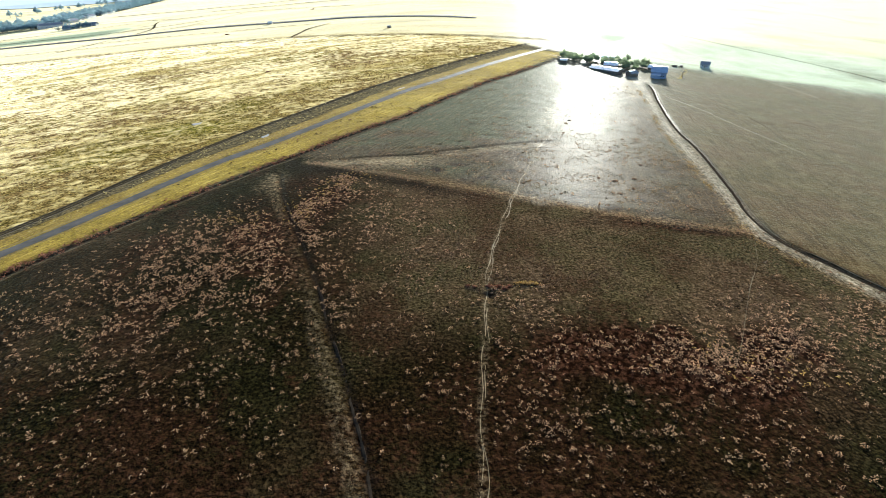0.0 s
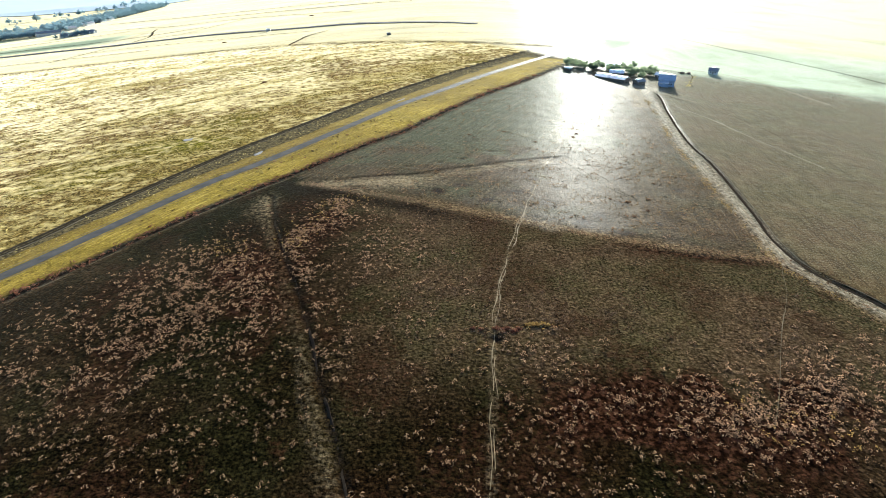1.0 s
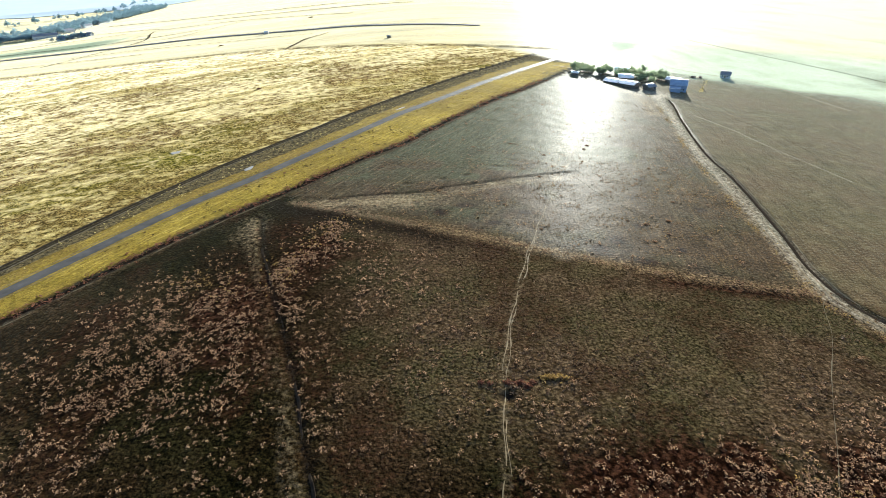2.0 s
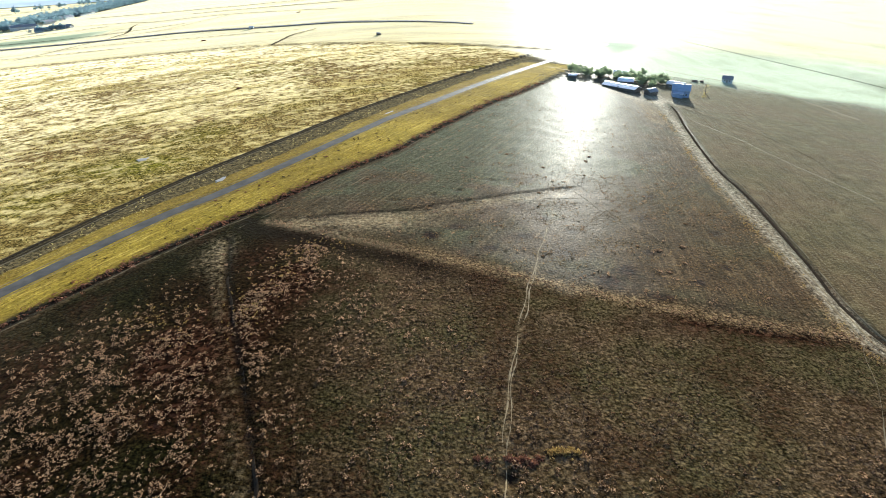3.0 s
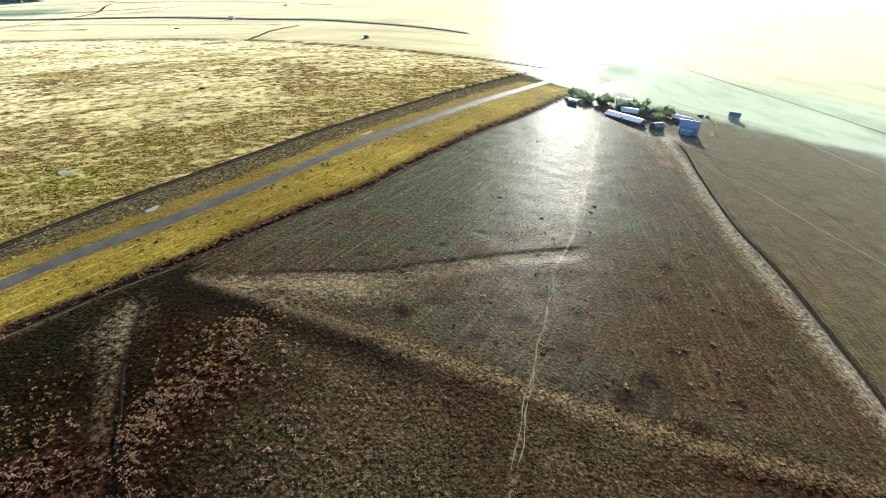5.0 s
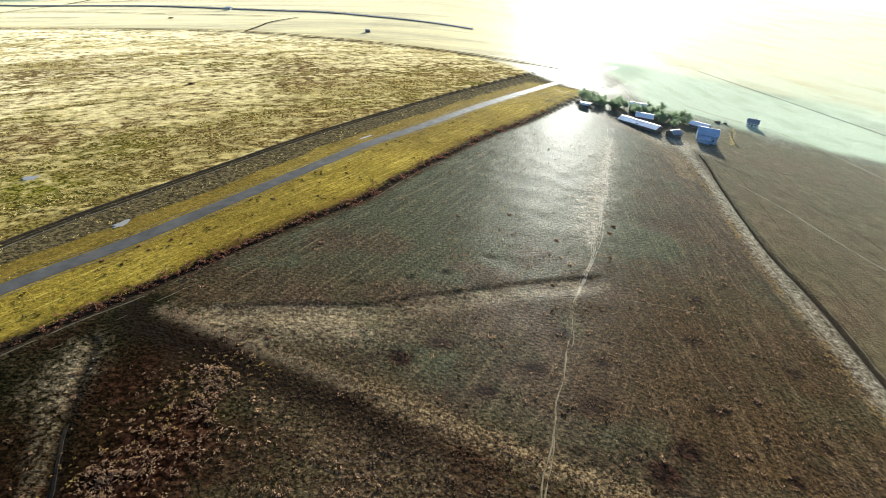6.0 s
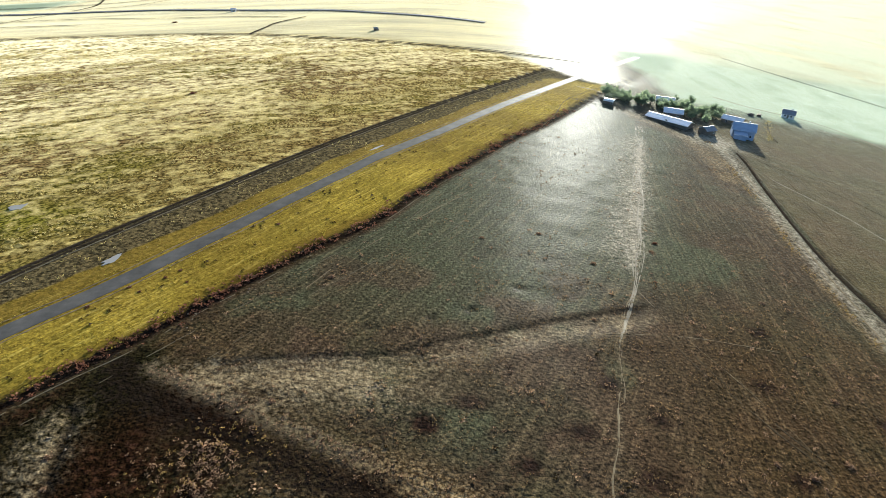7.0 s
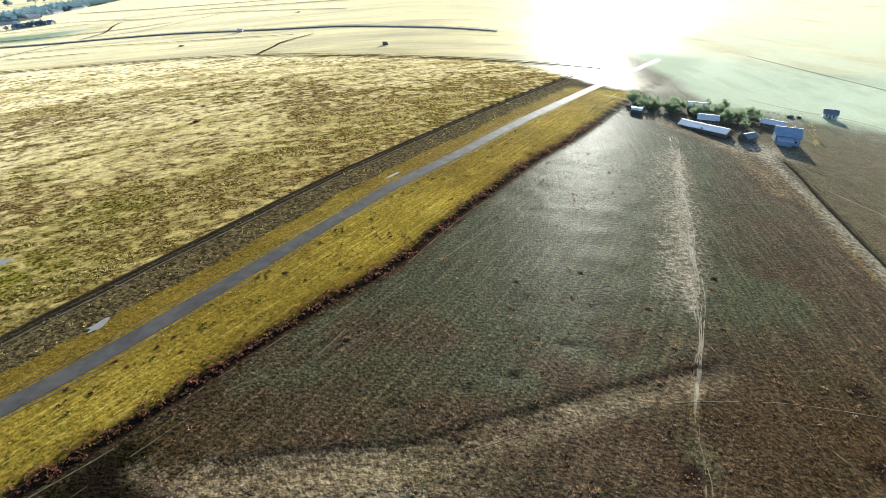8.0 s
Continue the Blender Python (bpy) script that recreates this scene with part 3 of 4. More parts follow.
for k, (points, width) in enumerate((
        ([(92, 137.5), (88.3, 134), (82.8, 122), (72.7, 106), (61.4, 86.5), (56, 78)], 0.15),
        ([(-32, 213.4), (-25.5, 225.7), (-16.6, 238.5), (1.8, 263.6), (16.3, 284.4)], 0.28),
        ([(-11, 189.6), (-1.3, 193.6), (11.8, 198.6), (24, 202.6), (35.6, 204.7), (53.4, 205.7), (75, 203)], 0.22),
        ([(44, 222), (50, 205), (57, 190), (63, 172)], 0.16))):
    rut(points, width * 0.7, RUT if k else GRAVEL, "thin pale footpath crossing the turf", seed=40 + k, jitter=0.12, sink=0.09 if k else 0.03)
for k, (off, a, b) in enumerate(((5.0, 3, 8), (13.5, 4, 7), (18.0, 5, 9))):
    rut(shifted(FURROW[a:b], off, 0.3, 41, k), 0.15, GRAVEL, "faint old wheel line beside the furrow", seed=66 + k, lift=0.03, jitter=0.12, sink=0.1)
LINE_R = [(124, 350), (131, 342), (146, 321), (160, 300), (182.4, 277), (207.5, 243.5), (235, 190)]
for k, off in enumerate((-0.8, 0.8)):
    rut(shifted(LINE_R, off, 0.15, 21, k), 0.42, RUT, "pale wheel rut running off from the farm lane", seed=50 + k, jitter=0.15, sink=0.1)
for k, (points, width) in enumerate((([(126, 347), (134, 330), (132, 308), (127.5, 288), (122, 262)], 0.3), ([(140, 333), (152, 322), (160, 318), (172, 318), (190, 324)], 0.35), ([(131, 335), (142, 318), (152, 300), (158, 282), (160, 255)], 0.3), ([(130, 352), (150, 338), (170, 334), (200, 338)], 0.35))):
    rut(points, width, RUT if k % 2 else FADED, "faint curved wheel track over the brown field", seed=110 + k, lift=0.05, jitter=0.14, sink=0.1)
# the trench's shaded side, laid as a dark strip
rut(shifted(TRENCH[1:], -1.9, 0.2, 23, 0), 0.6, MUD_SHADE, "dark strip laid as shade along a shallow trench", "trench", 116, 0.1, 0.14, 0.1)
rut([(35, 333.7), (48, 362), (58, 390), (72, 412), (87, 432), (120, 474), (141, 505)], 0.4, GRAVEL, "pale earth edge beside the farm field", seed=58, jitter=0.2)
rut([(70, 427), (79, 423), (87, 418), (90, 428)], 0.8, CHALK, "short pale path between road and farm", seed=59, jitter=0.2)
rut([(126, 312), (136.7, 285.9), (142, 264), (147, 247), (155, 222)], 0.6, CHALK, "faint pale path over the green field", seed=55)
rut([(163.8, 453), (183, 438), (211, 427), (226, 402), (240, 350)], 1.2, CHALK, "faint pale path over the green field", seed=56)
rut([(255, 640), (290, 580), (325, 521), (348, 473), (360, 420), (372, 330)], 2.2, MUD_SHADE, "dark field boundary track", seed=57, lift=0.15)
for k, off in enumerate((-0.9, 0.8)):
    rut(shifted([(84, 150), (70, 163), (60, 178), (50, 196), (44, 212)], off, 0.2, 15, k), 0.3, FADED, "dark faded wheel rut in the turf", seed=60 + k, lift=0.04, sink=0.06)
for k, (off, width, material, words) in enumerate(((-0.2, 0.8, MUD_SHADE, "dark muddy wheel rut of a dirt track"), (1.7, 0.75, MUD_SHADE, "dark muddy wheel rut of a dirt track"), (2.7, 0.5, GRAVEL, "pale gravel wheel rut of a dirt track"))):
    rut(shifted(TRACK[1:], off, 0.12, 31, k), width, material, words, seed=70 + k, lift=0.06)
for k, off in enumerate((3.4, -3.6)):
    rut(shifted(ROAD[1:11], off, 0.18, 37, k), 0.32, RUT, "pale worn line along the road verge", seed=76 + k, lift=0.06)
rut(shifted(FURROW[1:], 0.9, 0.25, 27, 0), 0.26, GRAVEL, "pale earth edge of a ploughed furrow", seed=80, lift=0.03, jitter=0.16, sink=0.12)
for k, off in enumerate((-1.0, 0.9)):
    rut(shifted(LANE, off, 0.15, 33, k), 0.55, RUT, "pale wheel rut of a dirt lane", seed=84 + k, lift=0.05, jitter=0.12, sink=0.1)

# shade inside the ditch, laid as a dark strip
rut(DITCH, 1.0, MUD_SHADE, "dark strip laid as shade in a ditch beside the lane", "ditch", 88, 0.16, 0.12)
rut(shifted(DITCH, 1.5, 0.12, 25, 0), 0.4, GRAVEL, "pale earth lip of the lane ditch", seed=89, lift=0.08, jitter=0.14, sink=0.1)

# far field lines beyond the straw
FAR_EDGE = [(-900, 577), (-600, 562), (-361, 555), (-290, 553), (-221, 550), (-153, 541), (-87, 521), (-24, 504), (27, 500), (90, 500)]
for k, off in enumerate((-2.6, 2.6)):
    rut(shifted(FAR_EDGE, off, 0.3, 90, k), 1.9, FARLINE, "dark rut of a distant field track", seed=90 + k, lift=0.45, jitter=0.15)
CANAL = [(-1100, 750), (-700, 742), (-560, 736), (-455, 724), (-412, 722), (-360, 722), (-300, 718), (-224, 697), (-172, 684), (-116, 675), (-60, 653), (30, 632)]
tagged(ribbon("road", CANAL, [(-3.4, 0.0), (-3.0, 0.4), (0, 0.5), (3.0, 0.4), (3.4, 0.0)], FARROAD, 8, 0.2, 0.3), "distant grey asphalt road between pale fields", "road", kind="structure")
for k, off in enumerate((-7.0, 6.0)):
    rut(shifted(CANAL, off, 0.6, 140, k), 1.2, FARLINE, "dark ditch along a distant road", seed=94 + k, lift=0.5, jitter=0.2)
for k, (points, width) in enumerate((
        ([(-153, 541), (-150, 575), (-148, 598), (-132, 633)], 3.4),
        ([(-1100, 1130), (-800, 1050), (-620, 999), (-505, 960), (-440, 925), (-352, 925), (-286, 905), (-212, 872), (-138, 835)], 5.0),
        ([(-900, 800), (-620, 800), (-520, 790), (-430, 800), (-360, 840)], 6.0),
        ([(-412, 740), (-416, 790), (-450, 868), (-462, 905)], 4.0),
        ([(-440, 662), (-360, 665), (-298, 655), (-269, 650), (-214, 645), (-150, 636)], 3.0),
        ([(-440, 610), (-430, 645), (-422, 690), (-413, 718)], 3.0),
        ([(-415, 742), (-365, 772), (-348, 815), (-333, 868), (-322, 905)], 3.0),
        ([(-900, 690), (-640, 650), (-480, 630), (-330, 622)], 3.5),
        ([(-1000, 880), (-760, 870), (-600, 905), (-520, 930)], 7.0),
        ([(-420, 1010), (-300, 990), (-170, 960), (-60, 930)], 8.0),
        ([(-700, 1180), (-520, 1120), (-380, 1090), (-200, 1060)], 9.0))):
    rut(points, width * 0.7, FARLINE, "dark boundary line between distant pale fields", seed=100 + k, lift=0.6, jitter=0.3)

# ---- water lying on the ground, and the far pale sheet ----
def water_material():
    k = Nodes("still_water")
    return k.surface((0.24, 0.225, 0.20), 0.6, k.noise(3.0, 2), 0.1, 0.02, 0.3)


WATER = water_material()
# the whitish tone of hazy sky, put into a surface colour
HAZE_SHEET = simple("pale_haze_sheet", (0.62, 0.68, 0.68), 0.5, 0.05, 0.01, 0.0, 0.02, 0.3)


def pool(name, x, y, a, b, turn, label, category, kind="", lift=0.04, seed=0):
    """A flat sheet with an uneven shore: puddle water below 20 m, the pale haze sheet above."""
    rng = random.Random(seed)
    n = 40
    verts, c, s = [], math.cos(radians(turn)), math.sin(radians(turn))
    for i in range(n):
        w = i / n * 6.283
        r = 1 + 0.22 * math.sin(2 * w + seed) + 0.16 * math.sin(5 * w + seed * 3) + rng.uniform(-0.1, 0.1)
        u, v = a * r * math.cos(w), b * r * math.sin(w)
        verts.append((x + c * u - s * v, y + s * u + c * v))
    z = sum(float(land(*p)) for p in verts) / n if a < 20 else 0
    co = [(p[0], p[1], z + lift if a < 20 else float(land(*p)) + lift) for p in verts]
    me = bpy.data.meshes.new(name)
    me.from_pydata(co + [(p[0], p[1], p[2] - 0.6) for p in co], [], [tuple(range(n))] + [(i, n + i, n + (i + 1) % n, (i + 1) % n) for i in range(n)])
    me.materials.append(WATER if a < 20 else HAZE_SHEET)
    return tagged(new(name, me), label, category, kind=kind)


pool("puddle", -121, 251, 3.0, 1.9, 40, "shallow grey puddle lying in straw grass", "puddle", "structure", seed=3)
pool("puddle", -79.5, 223.5, 3.4, 1.1, 57, "shallow grey puddle in a gravel track", "puddle", "structure", seed=5)
pool("puddle", -27, 293.5 + 8, 3.0, 0.6, 57, "shallow grey puddle in a gravel track", "puddle", "structure", seed=8)

# added sheet that stands in for pale hazy sky beyond the trees
pool("lake", -1900, 2500, 1000, 800, 50, "pale sheet behind a distant shelter belt, standing in for hazy sky", "lake", "structure", 1.5, 11)

# ---- plants ----
def plant_material(name, low, high, translucent=0.5):
    k = Nodes(name)
    isl = k.n("ShaderNodeNewGeometry").outputs["Random Per Island"]
    patch = k.noise(0.12, 3, 0.6)
    f = k.math("ADD", k.math("MULTIPLY", isl, 0.65), k.math("MULTIPLY", patch, 0.45), True)
    return k.surface(k.mix(f, low, high), 0.7, None, 0, 0, 0.1, 0, translucent)


WEED = plant_material("dry_pinkish_weed", (0.06, 0.028, 0.015), (0.48, 0.305, 0.18))
GOLD = plant_material("golden_weed", (0.08, 0.042, 0.010), (0.52, 0.345, 0.115))
STRAW = plant_material("straw_grass", (0.30, 0.225, 0.06), (0.68, 0.55, 0.22))
TURF = plant_material("olive_turf", (0.015, 0.0085, 0.004), (0.19, 0.113, 0.060))
VERGE = plant_material("yellow_verge_grass", (0.12, 0.085, 0.010), (0.52, 0.40, 0.06))
BRACKEN = plant_material("dark_red_brown_scrub", (0.020, 0.008, 0.005), (0.30, 0.13, 0.075), 0.4)
CLOD = plant_material("dark_earth_clods", (0.012, 0.007, 0.002), (0.06, 0.036, 0.01), 0.2)
LEAF = plant_material("tree_leaves", (0.16, 0.21, 0.13), (0.28, 0.34, 0.20), 0.6)
# haze is painted in here: far leaves get a pale blue tint
FARLEAF = plant_material("haze_tinted_far_leaves", (0.15, 0.24, 0.28), (0.26, 0.37, 0.41), 0.5)
BARK = simple("bark", (0.075, 0.055, 0.04), 0.85, 0.3, 2.0, 0.5, 0.04)


def blades(centres, reach, height, width, count, rng, lean=0.75):
    """Leaning blades round each centre, as vertices and triangles. reach, height, width: per centre."""
    n = len(centres)
    c = np.repeat(centres, count, 0)
    m = len(c)
    w = rng.uniform(0, 6.283, m)
    r = np.repeat(reach, count) * rng.uniform(0.35, 1.0, m)
    h = np.repeat(height, count) * rng.uniform(0.5, 1.0, m)
    wd = np.repeat(width, count) * rng.uniform(0.6, 1.2, m)
    d = np.stack([np.cos(w), np.sin(w), np.zeros(m)], -1)
    q = np.stack([-np.sin(w), np.cos(w), np.zeros(m)], -1)
    base = c + d * (r * (1 - lean))[:, None] - np.array([0, 0, 0.08])
    tip = c + d * r[:, None] + np.stack([np.zeros(m), np.zeros(m), h], -1)
    a = base - q * (wd * 0.35)[:, None]
    b = base + q * (wd * 0.35)[:, None]
    t1 = tip - q * (wd * 0.5)[:, None] - np.array([0, 0, 1.0]) * (h * 0.15)[:, None]
    t2 = tip + q * (wd * 0.5)[:, None]
    co = np.stack([a, b, t2, t1], 1).reshape(-1, 3)
    quads = np.arange(4 * m).reshape(m, 4)
    return co, quads


def clumps(centres, size, count, rng, flat=0.6, leaf=0.32):
    """A rounded tuft of small leaves, set at all angles, on each centre."""
    m = len(centres) * count
    sz = np.repeat(size, count)
    w, r = rng.uniform(0, 6.283, m), np.sqrt(rng.uniform(0, 1, m))
    up = np.sqrt(np.maximum(0, 1 - r * r)) * flat * rng.uniform(0.25, 1.0, m)
    c = np.repeat(centres, count, 0) + np.stack([np.cos(w) * r, np.sin(w) * r, up], -1) * sz[:, None]
    a = rng.normal(0, 1, (m, 3)) * np.array([1, 1, 0.5])
    a /= np.linalg.norm(a, axis=1)[:, None] + 1e-6
    b = np.cross(a, rng.normal(0, 1, (m, 3)))
    b /= np.linalg.norm(b, axis=1)[:, None] + 1e-6
    la, lb = (sz * leaf * rng.uniform(0.6, 1.3, m))[:, None], (sz * leaf * 0.6)[:, None]
    co = np.stack([c - a * la, c + b * lb * rng.uniform(0.3, 1, (m, 1)), c + a * la, c - b * lb], 1).reshape(-1, 3)
    return co, np.arange(4 * m).reshape(m, 4)


def quad_mesh(name, co, quads, material):
    me = bpy.data.meshes.new(name)
    me.vertices.add(len(co))
    me.vertices.foreach_set("co", np.asarray(co, np.float32).ravel())
    me.loops.add(quads.size)
    me.loops.foreach_set("vertex_index", quads.ravel().astype(np.int32))
    me.polygons.add(len(quads))
    me.polygons.foreach_set("loop_start", np.arange(0, quads.size, 4, dtype=np.int32))
    me.update(calc_edges=True)
    me.materials.append(material)
    return me


def sown(box, tries, density, seed):
    """Random places in a box, kept where a density from 0 to 1 allows."""
    rng = np.random.default_rng(seed)
    x = rng.uniform(box[0], box[1], tries)
    y = rng.uniform(box[2], box[3], tries)
    keep = rng.uniform(0, 1, tries) < np.clip(density(x, y), 0, 1)
    return x[keep], y[keep], rng


def meadow(name, material, box, tries, density, size, label, count=5, seed=1, tall=0.7, wide=0.28, leafy=False):
    x, y, rng = sown(box, tries, density, seed)
    s = size * np.minimum(rng.lognormal(0, 0.35, len(x)), 1.6)
    c = np.stack([x, y, land(x, y)], -1)
    co, quads = clumps(c, s, count, rng, tall, wide) if leafy else blades(c, s, s * tall, s * wide, count, rng)
    return tagged(new(name, quad_mesh(name, co, quads, material)), label, "plants", kind="stuff")


def clumped(x, y, size, seed, lo, hi):
    return step(fbm(x, y, size, seed, 4), lo, hi)


def spots(x, y, places):
    """Patches of growth: x, y, half width, half depth, strength."""
    total = 0
    for px, py, a, b, f in places:
        total = total + f * np.exp(-((x - px) / a) ** 2 - ((y - py) / b) ** 2)
    return total


def weedy(x, y):
    """Where the dry weeds stand in the brown field."""
    furrow = away(x, y, F_FURROW, True)
    inside = step(furrow, 5, 14) * (1 - bell(away(x, y, F_TRENCH, True) + 0.5, 2.6)) * (1 - 0.9 * bell(away(x, y, F_TRAIL), 1.2))
    below = 1 - step(y - np.interp(x, [-55, 20, 90], [183, 150, 128]), -10, 0)
    place = spots(x, y, [(-62, 122, 20, 20, 0.55), (-74, 96, 20, 22, 0.22), (-48, 96, 16, 18, 0.16), (-16, 128, 22, 22, 0.10), (-36, 168, 7, 7, 0.9), (-40, 158, 5, 8, 0.6), (-44.5, 143, 3.5, 10, 0.75), (-38, 124, 3.5, 9, 0.6), (-31, 108, 3, 8, 0.45), (-25, 92, 2.5, 8, 0.35), (-24, 150, 14, 14, 0.2), (-40, 85, 26, 20, 0.05),
                         (53, 82, 10, 8, 0.8), (74, 88, 11, 10, 0.6), (32, 80, 10, 7, 0.22), (17, 96, 9, 7, 0.2), (40, 62, 30, 10, 0.16), (12, 72, 16, 18, 0.14), (-20, 110, 20, 30, 0.06), (95, 95, 14, 12, 0.25), (-55, 62, 26, 20, 0.08), (-90, 95, 18, 25, 0.10)])
    return inside * below * place * (0.28 + 0.8 * clumped(x, y, 4.5, 61, 0.42, 0.64))


meadow("dry_weeds", WEED, (-125, 110, 30, 190), 130000, weedy, 0.36, "pinkish brown dry weeds standing in tufts on dark soil", 9, 2, 0.9, 0.40, True)
TALL = [(55, 80, 9, 7, 0.9), (74, 86, 9, 9, 0.75), (69, 97, 12, 7, 0.3), (34, 80, 10, 8, 0.16), (17, 96, 9, 8, 0.14), (42, 62, 22, 8, 0.16), (-36, 168, 6, 6, 0.6), (-45, 144, 3.5, 9, 0.55), (-39, 125, 3, 8, 0.4), (-62, 125, 16, 16, 0.3), (-60, 90, 26, 20, 0.06), (18.8, 105.3, 3, 1.2, 0.8), (10, 102, 2.5, 1.5, 0.6), (95, 98, 12, 12, 0.3), (-20, 145, 10, 12, 0.12)]
meadow("tall_weeds", WEED, (-125, 115, 30, 190), 30000, lambda x, y: spots(x, y, TALL) * (0.1 + 1.0 * clumped(x, y, 4, 65, 0.42, 0.62)) * (1 - bell(away(x, y, F_TRENCH), 3.0)) * (1 - bell(away(x, y, F_TRAIL), 1.2)), 0.5, "tall pinkish dry weeds standing in loose clumps", 11, 22, 0.9, 0.36, True)
meadow("golden_weeds", GOLD, (-90, 100, 40, 185), 40000, lambda x, y: spots(x, y, [(-35, 169, 6, 5.5, 1.0), (-40, 160, 4, 6, 0.6), (-45, 147, 4.5, 9, 0.45), (-66, 142, 6, 5, 0.35), (56, 80, 7, 6, 0.6), (72, 80, 5, 4, 0.5), (18.8, 105.3, 2.5, 1, 0.9), (11, 103, 2, 1.2, 0.6), (-58, 138, 5, 5, 0.3)]) * (0.3 + clumped(x, y, 5, 71, 0.4, 0.6)),
       0.30, "golden yellow dry weeds growing in dense patches", 8, 3, 0.8, 0.42, True)


def turfy(x, y):
    furrow = away(x, y, F_FURROW, True)
    return step(furrow, 1, 4) * (1 - 0.8 * bell(away(x, y, F_LANE), 3)) * (1 - 0.9 * bell(away(x, y, F_TRAIL), 1.0)) * (0.25 + 0.8 * clumped(x, y, 18, 81, 0.35, 0.65)) * 0.9 * step(x + 0.3 * (y - 100), -24, 12) * (0.15 + 0.85 * step(y + 0.1 * np.abs(x), 80, 118)) * (1 - step(y - np.interp(x, [-60, -53, 20, 53, 90, 150], [194, 188, 157, 146, 139, 100]), -4, 8))


meadow("short_turf", TURF, (-125, 112, 35, 400), 150000, turfy, 0.34, "short olive brown turf tufts covering the field", 4, 4, 0.4, 0.5)


TUFT = plant_material("dry_turf_tufts", (0.05, 0.028, 0.010), (0.42, 0.27, 0.12), 0.4)


def dotted(x, y):
    brow = np.interp(x, [-60, -53, 20, 53, 90, 150], [194, 188, 157, 146, 139, 100])
    return step(away(x, y, F_FURROW, True), 2, 5) * step(y - brow, 0, 8) * (1 - step(away(x, y, F_LANE, True), -4, -2)) * (0.06 + 0.55 * clumped(x, y, 8, 171, 0.46, 0.64)) * (1 - 0.7 * step(y, 210, 240))


meadow("dry_tufts", TUFT, (-60, 112, 135, 330), 70000, dotted, 0.24, "small pale dry tufts dotted over brown turf", 4, 31, 0.6, 0.45, True)


meadow("dark_tufts", CLOD, (-60, 112, 135, 330), 3000, lambda x, y: (0.1 + dotted(x, y)) * step(dotted(x, y), 0.0, 0.03) * 0.35 * (1 - step(y, 205, 225)), 0.42, "low dark clumps of dead weed scattered over brown turf", 12, 33, 0.35, 0.34, True)
meadow("pale_tufts", WEED, (-60, 112, 135, 330), 7000, lambda x, y: (0.08 + dotted(x, y)) * step(dotted(x, y), 0.0, 0.03) * 0.6, 0.42, "pale dry weed clumps scattered over brown turf", 10, 34, 0.6, 0.36, True)


def strawy(x, y):
    track = away(x, y, F_TRACK, True)
    u, v = x + 0.5 * y, y - 0.5 * x
    return (1 - step(track, -4, -2)) * (0.05 + 0.95 * step(fbm(u * 0.33, v, 9, 91, 4), 0.50, 0.60)) * (0.25 + 0.75 * step(fbm(u * 0.5, v, 40, 95, 3), 0.42, 0.57))


meadow("straw_tussocks", STRAW, (-360, 10, 120, 500), 150000, strawy, 0.36, "pale straw tussocks standing in streaks over the meadow", 6, 5, 0.45, 0.5, True)
meadow("verge_grass", VERGE, (-150, 70, 90, 400), 60000, lambda x, y: step(away(x, y, F_ROAD, True), 2.3, 3.2) * (1 - step(away(x, y, F_FURROW, True), -3.0, -1.6)) * (0.06 + 0.8 * clumped(x, y, 7, 101, 0.44, 0.58)),
       0.30, "yellow grass growing along the road verge", 5, 6, 0.6, 0.32)
meadow("verge_grass", VERGE, (-160, 60, 90, 400), 60000, lambda x, y: (1 - step(away(x, y, F_ROAD, True), -3.0, -2.4)) * step(away(x, y, F_ROAD, True), -9.0, -7.0) * (0.2 + 0.8 * clumped(x, y, 6, 111, 0.4, 0.6)),
       0.28, "yellow grass growing along the road verge", 5, 7, 0.6, 0.32)
meadow("track_grass", STRAW, (-160, 60, 90, 400), 40000, lambda x, y: step(away(x, y, F_TRACK, True), 0.5, 3.0) * (1 - step(away(x, y, F_ROAD, True), -9.0, -7.5)) * clumped(x, y, 5, 115, 0.42, 0.62) * 0.5, 0.36, "sparse dry grass between a dirt track and the road", 5, 17, 0.5, 0.34)
meadow("bank_grass", WEED, (-60, 95, 130, 195), 40000, lambda x, y: bell(away(x, y, F_BAND, True) - 0.3, 1.3) * (0.45 + 0.6 * clumped(x, y, 6, 141, 0.4, 0.6)), 0.27, "pale dry grass along an old field bank", 5, 18, 0.6, 0.34)
meadow("scrub", BRACKEN, (-130, 60, 80, 400), 60000, lambda x, y: bell(away(x, y, F_FURROW, True) + 2.3, 2.0) * (0.3 + 0.9 * clumped(x, y, 7, 121, 0.4, 0.6)),
       0.52, "dark red brown scrub along the furrow", 9, 8, 0.7, 0.4, True)
meadow("verge_clods", CLOD, (-150, 40, 90, 360), 15000, lambda x, y: (bell(away(x, y, F_ROAD, True) - 5.5, 1.2) + 0.22 * step(away(x, y, F_ROAD, True), 4, 6) * (1 - step(away(x, y, F_FURROW, True), -4, -2))) * step(fbm(x, y, 4, 151), 0.48, 0.60) * 0.9, 0.36, "dark clods of earth scattered along the road verge", 10, 28, 0.6, 0.5, True)
meadow("lane_weeds", GOLD, (85, 125, 120, 370), 16000, lambda x, y: bell(away(x, y, F_LANE, True) + 3.2, 1.5) * clumped(x, y, 6, 131, 0.42, 0.62), 0.27, "golden dry weeds along the edge of a dirt lane", 6, 9, 0.8, 0.32)


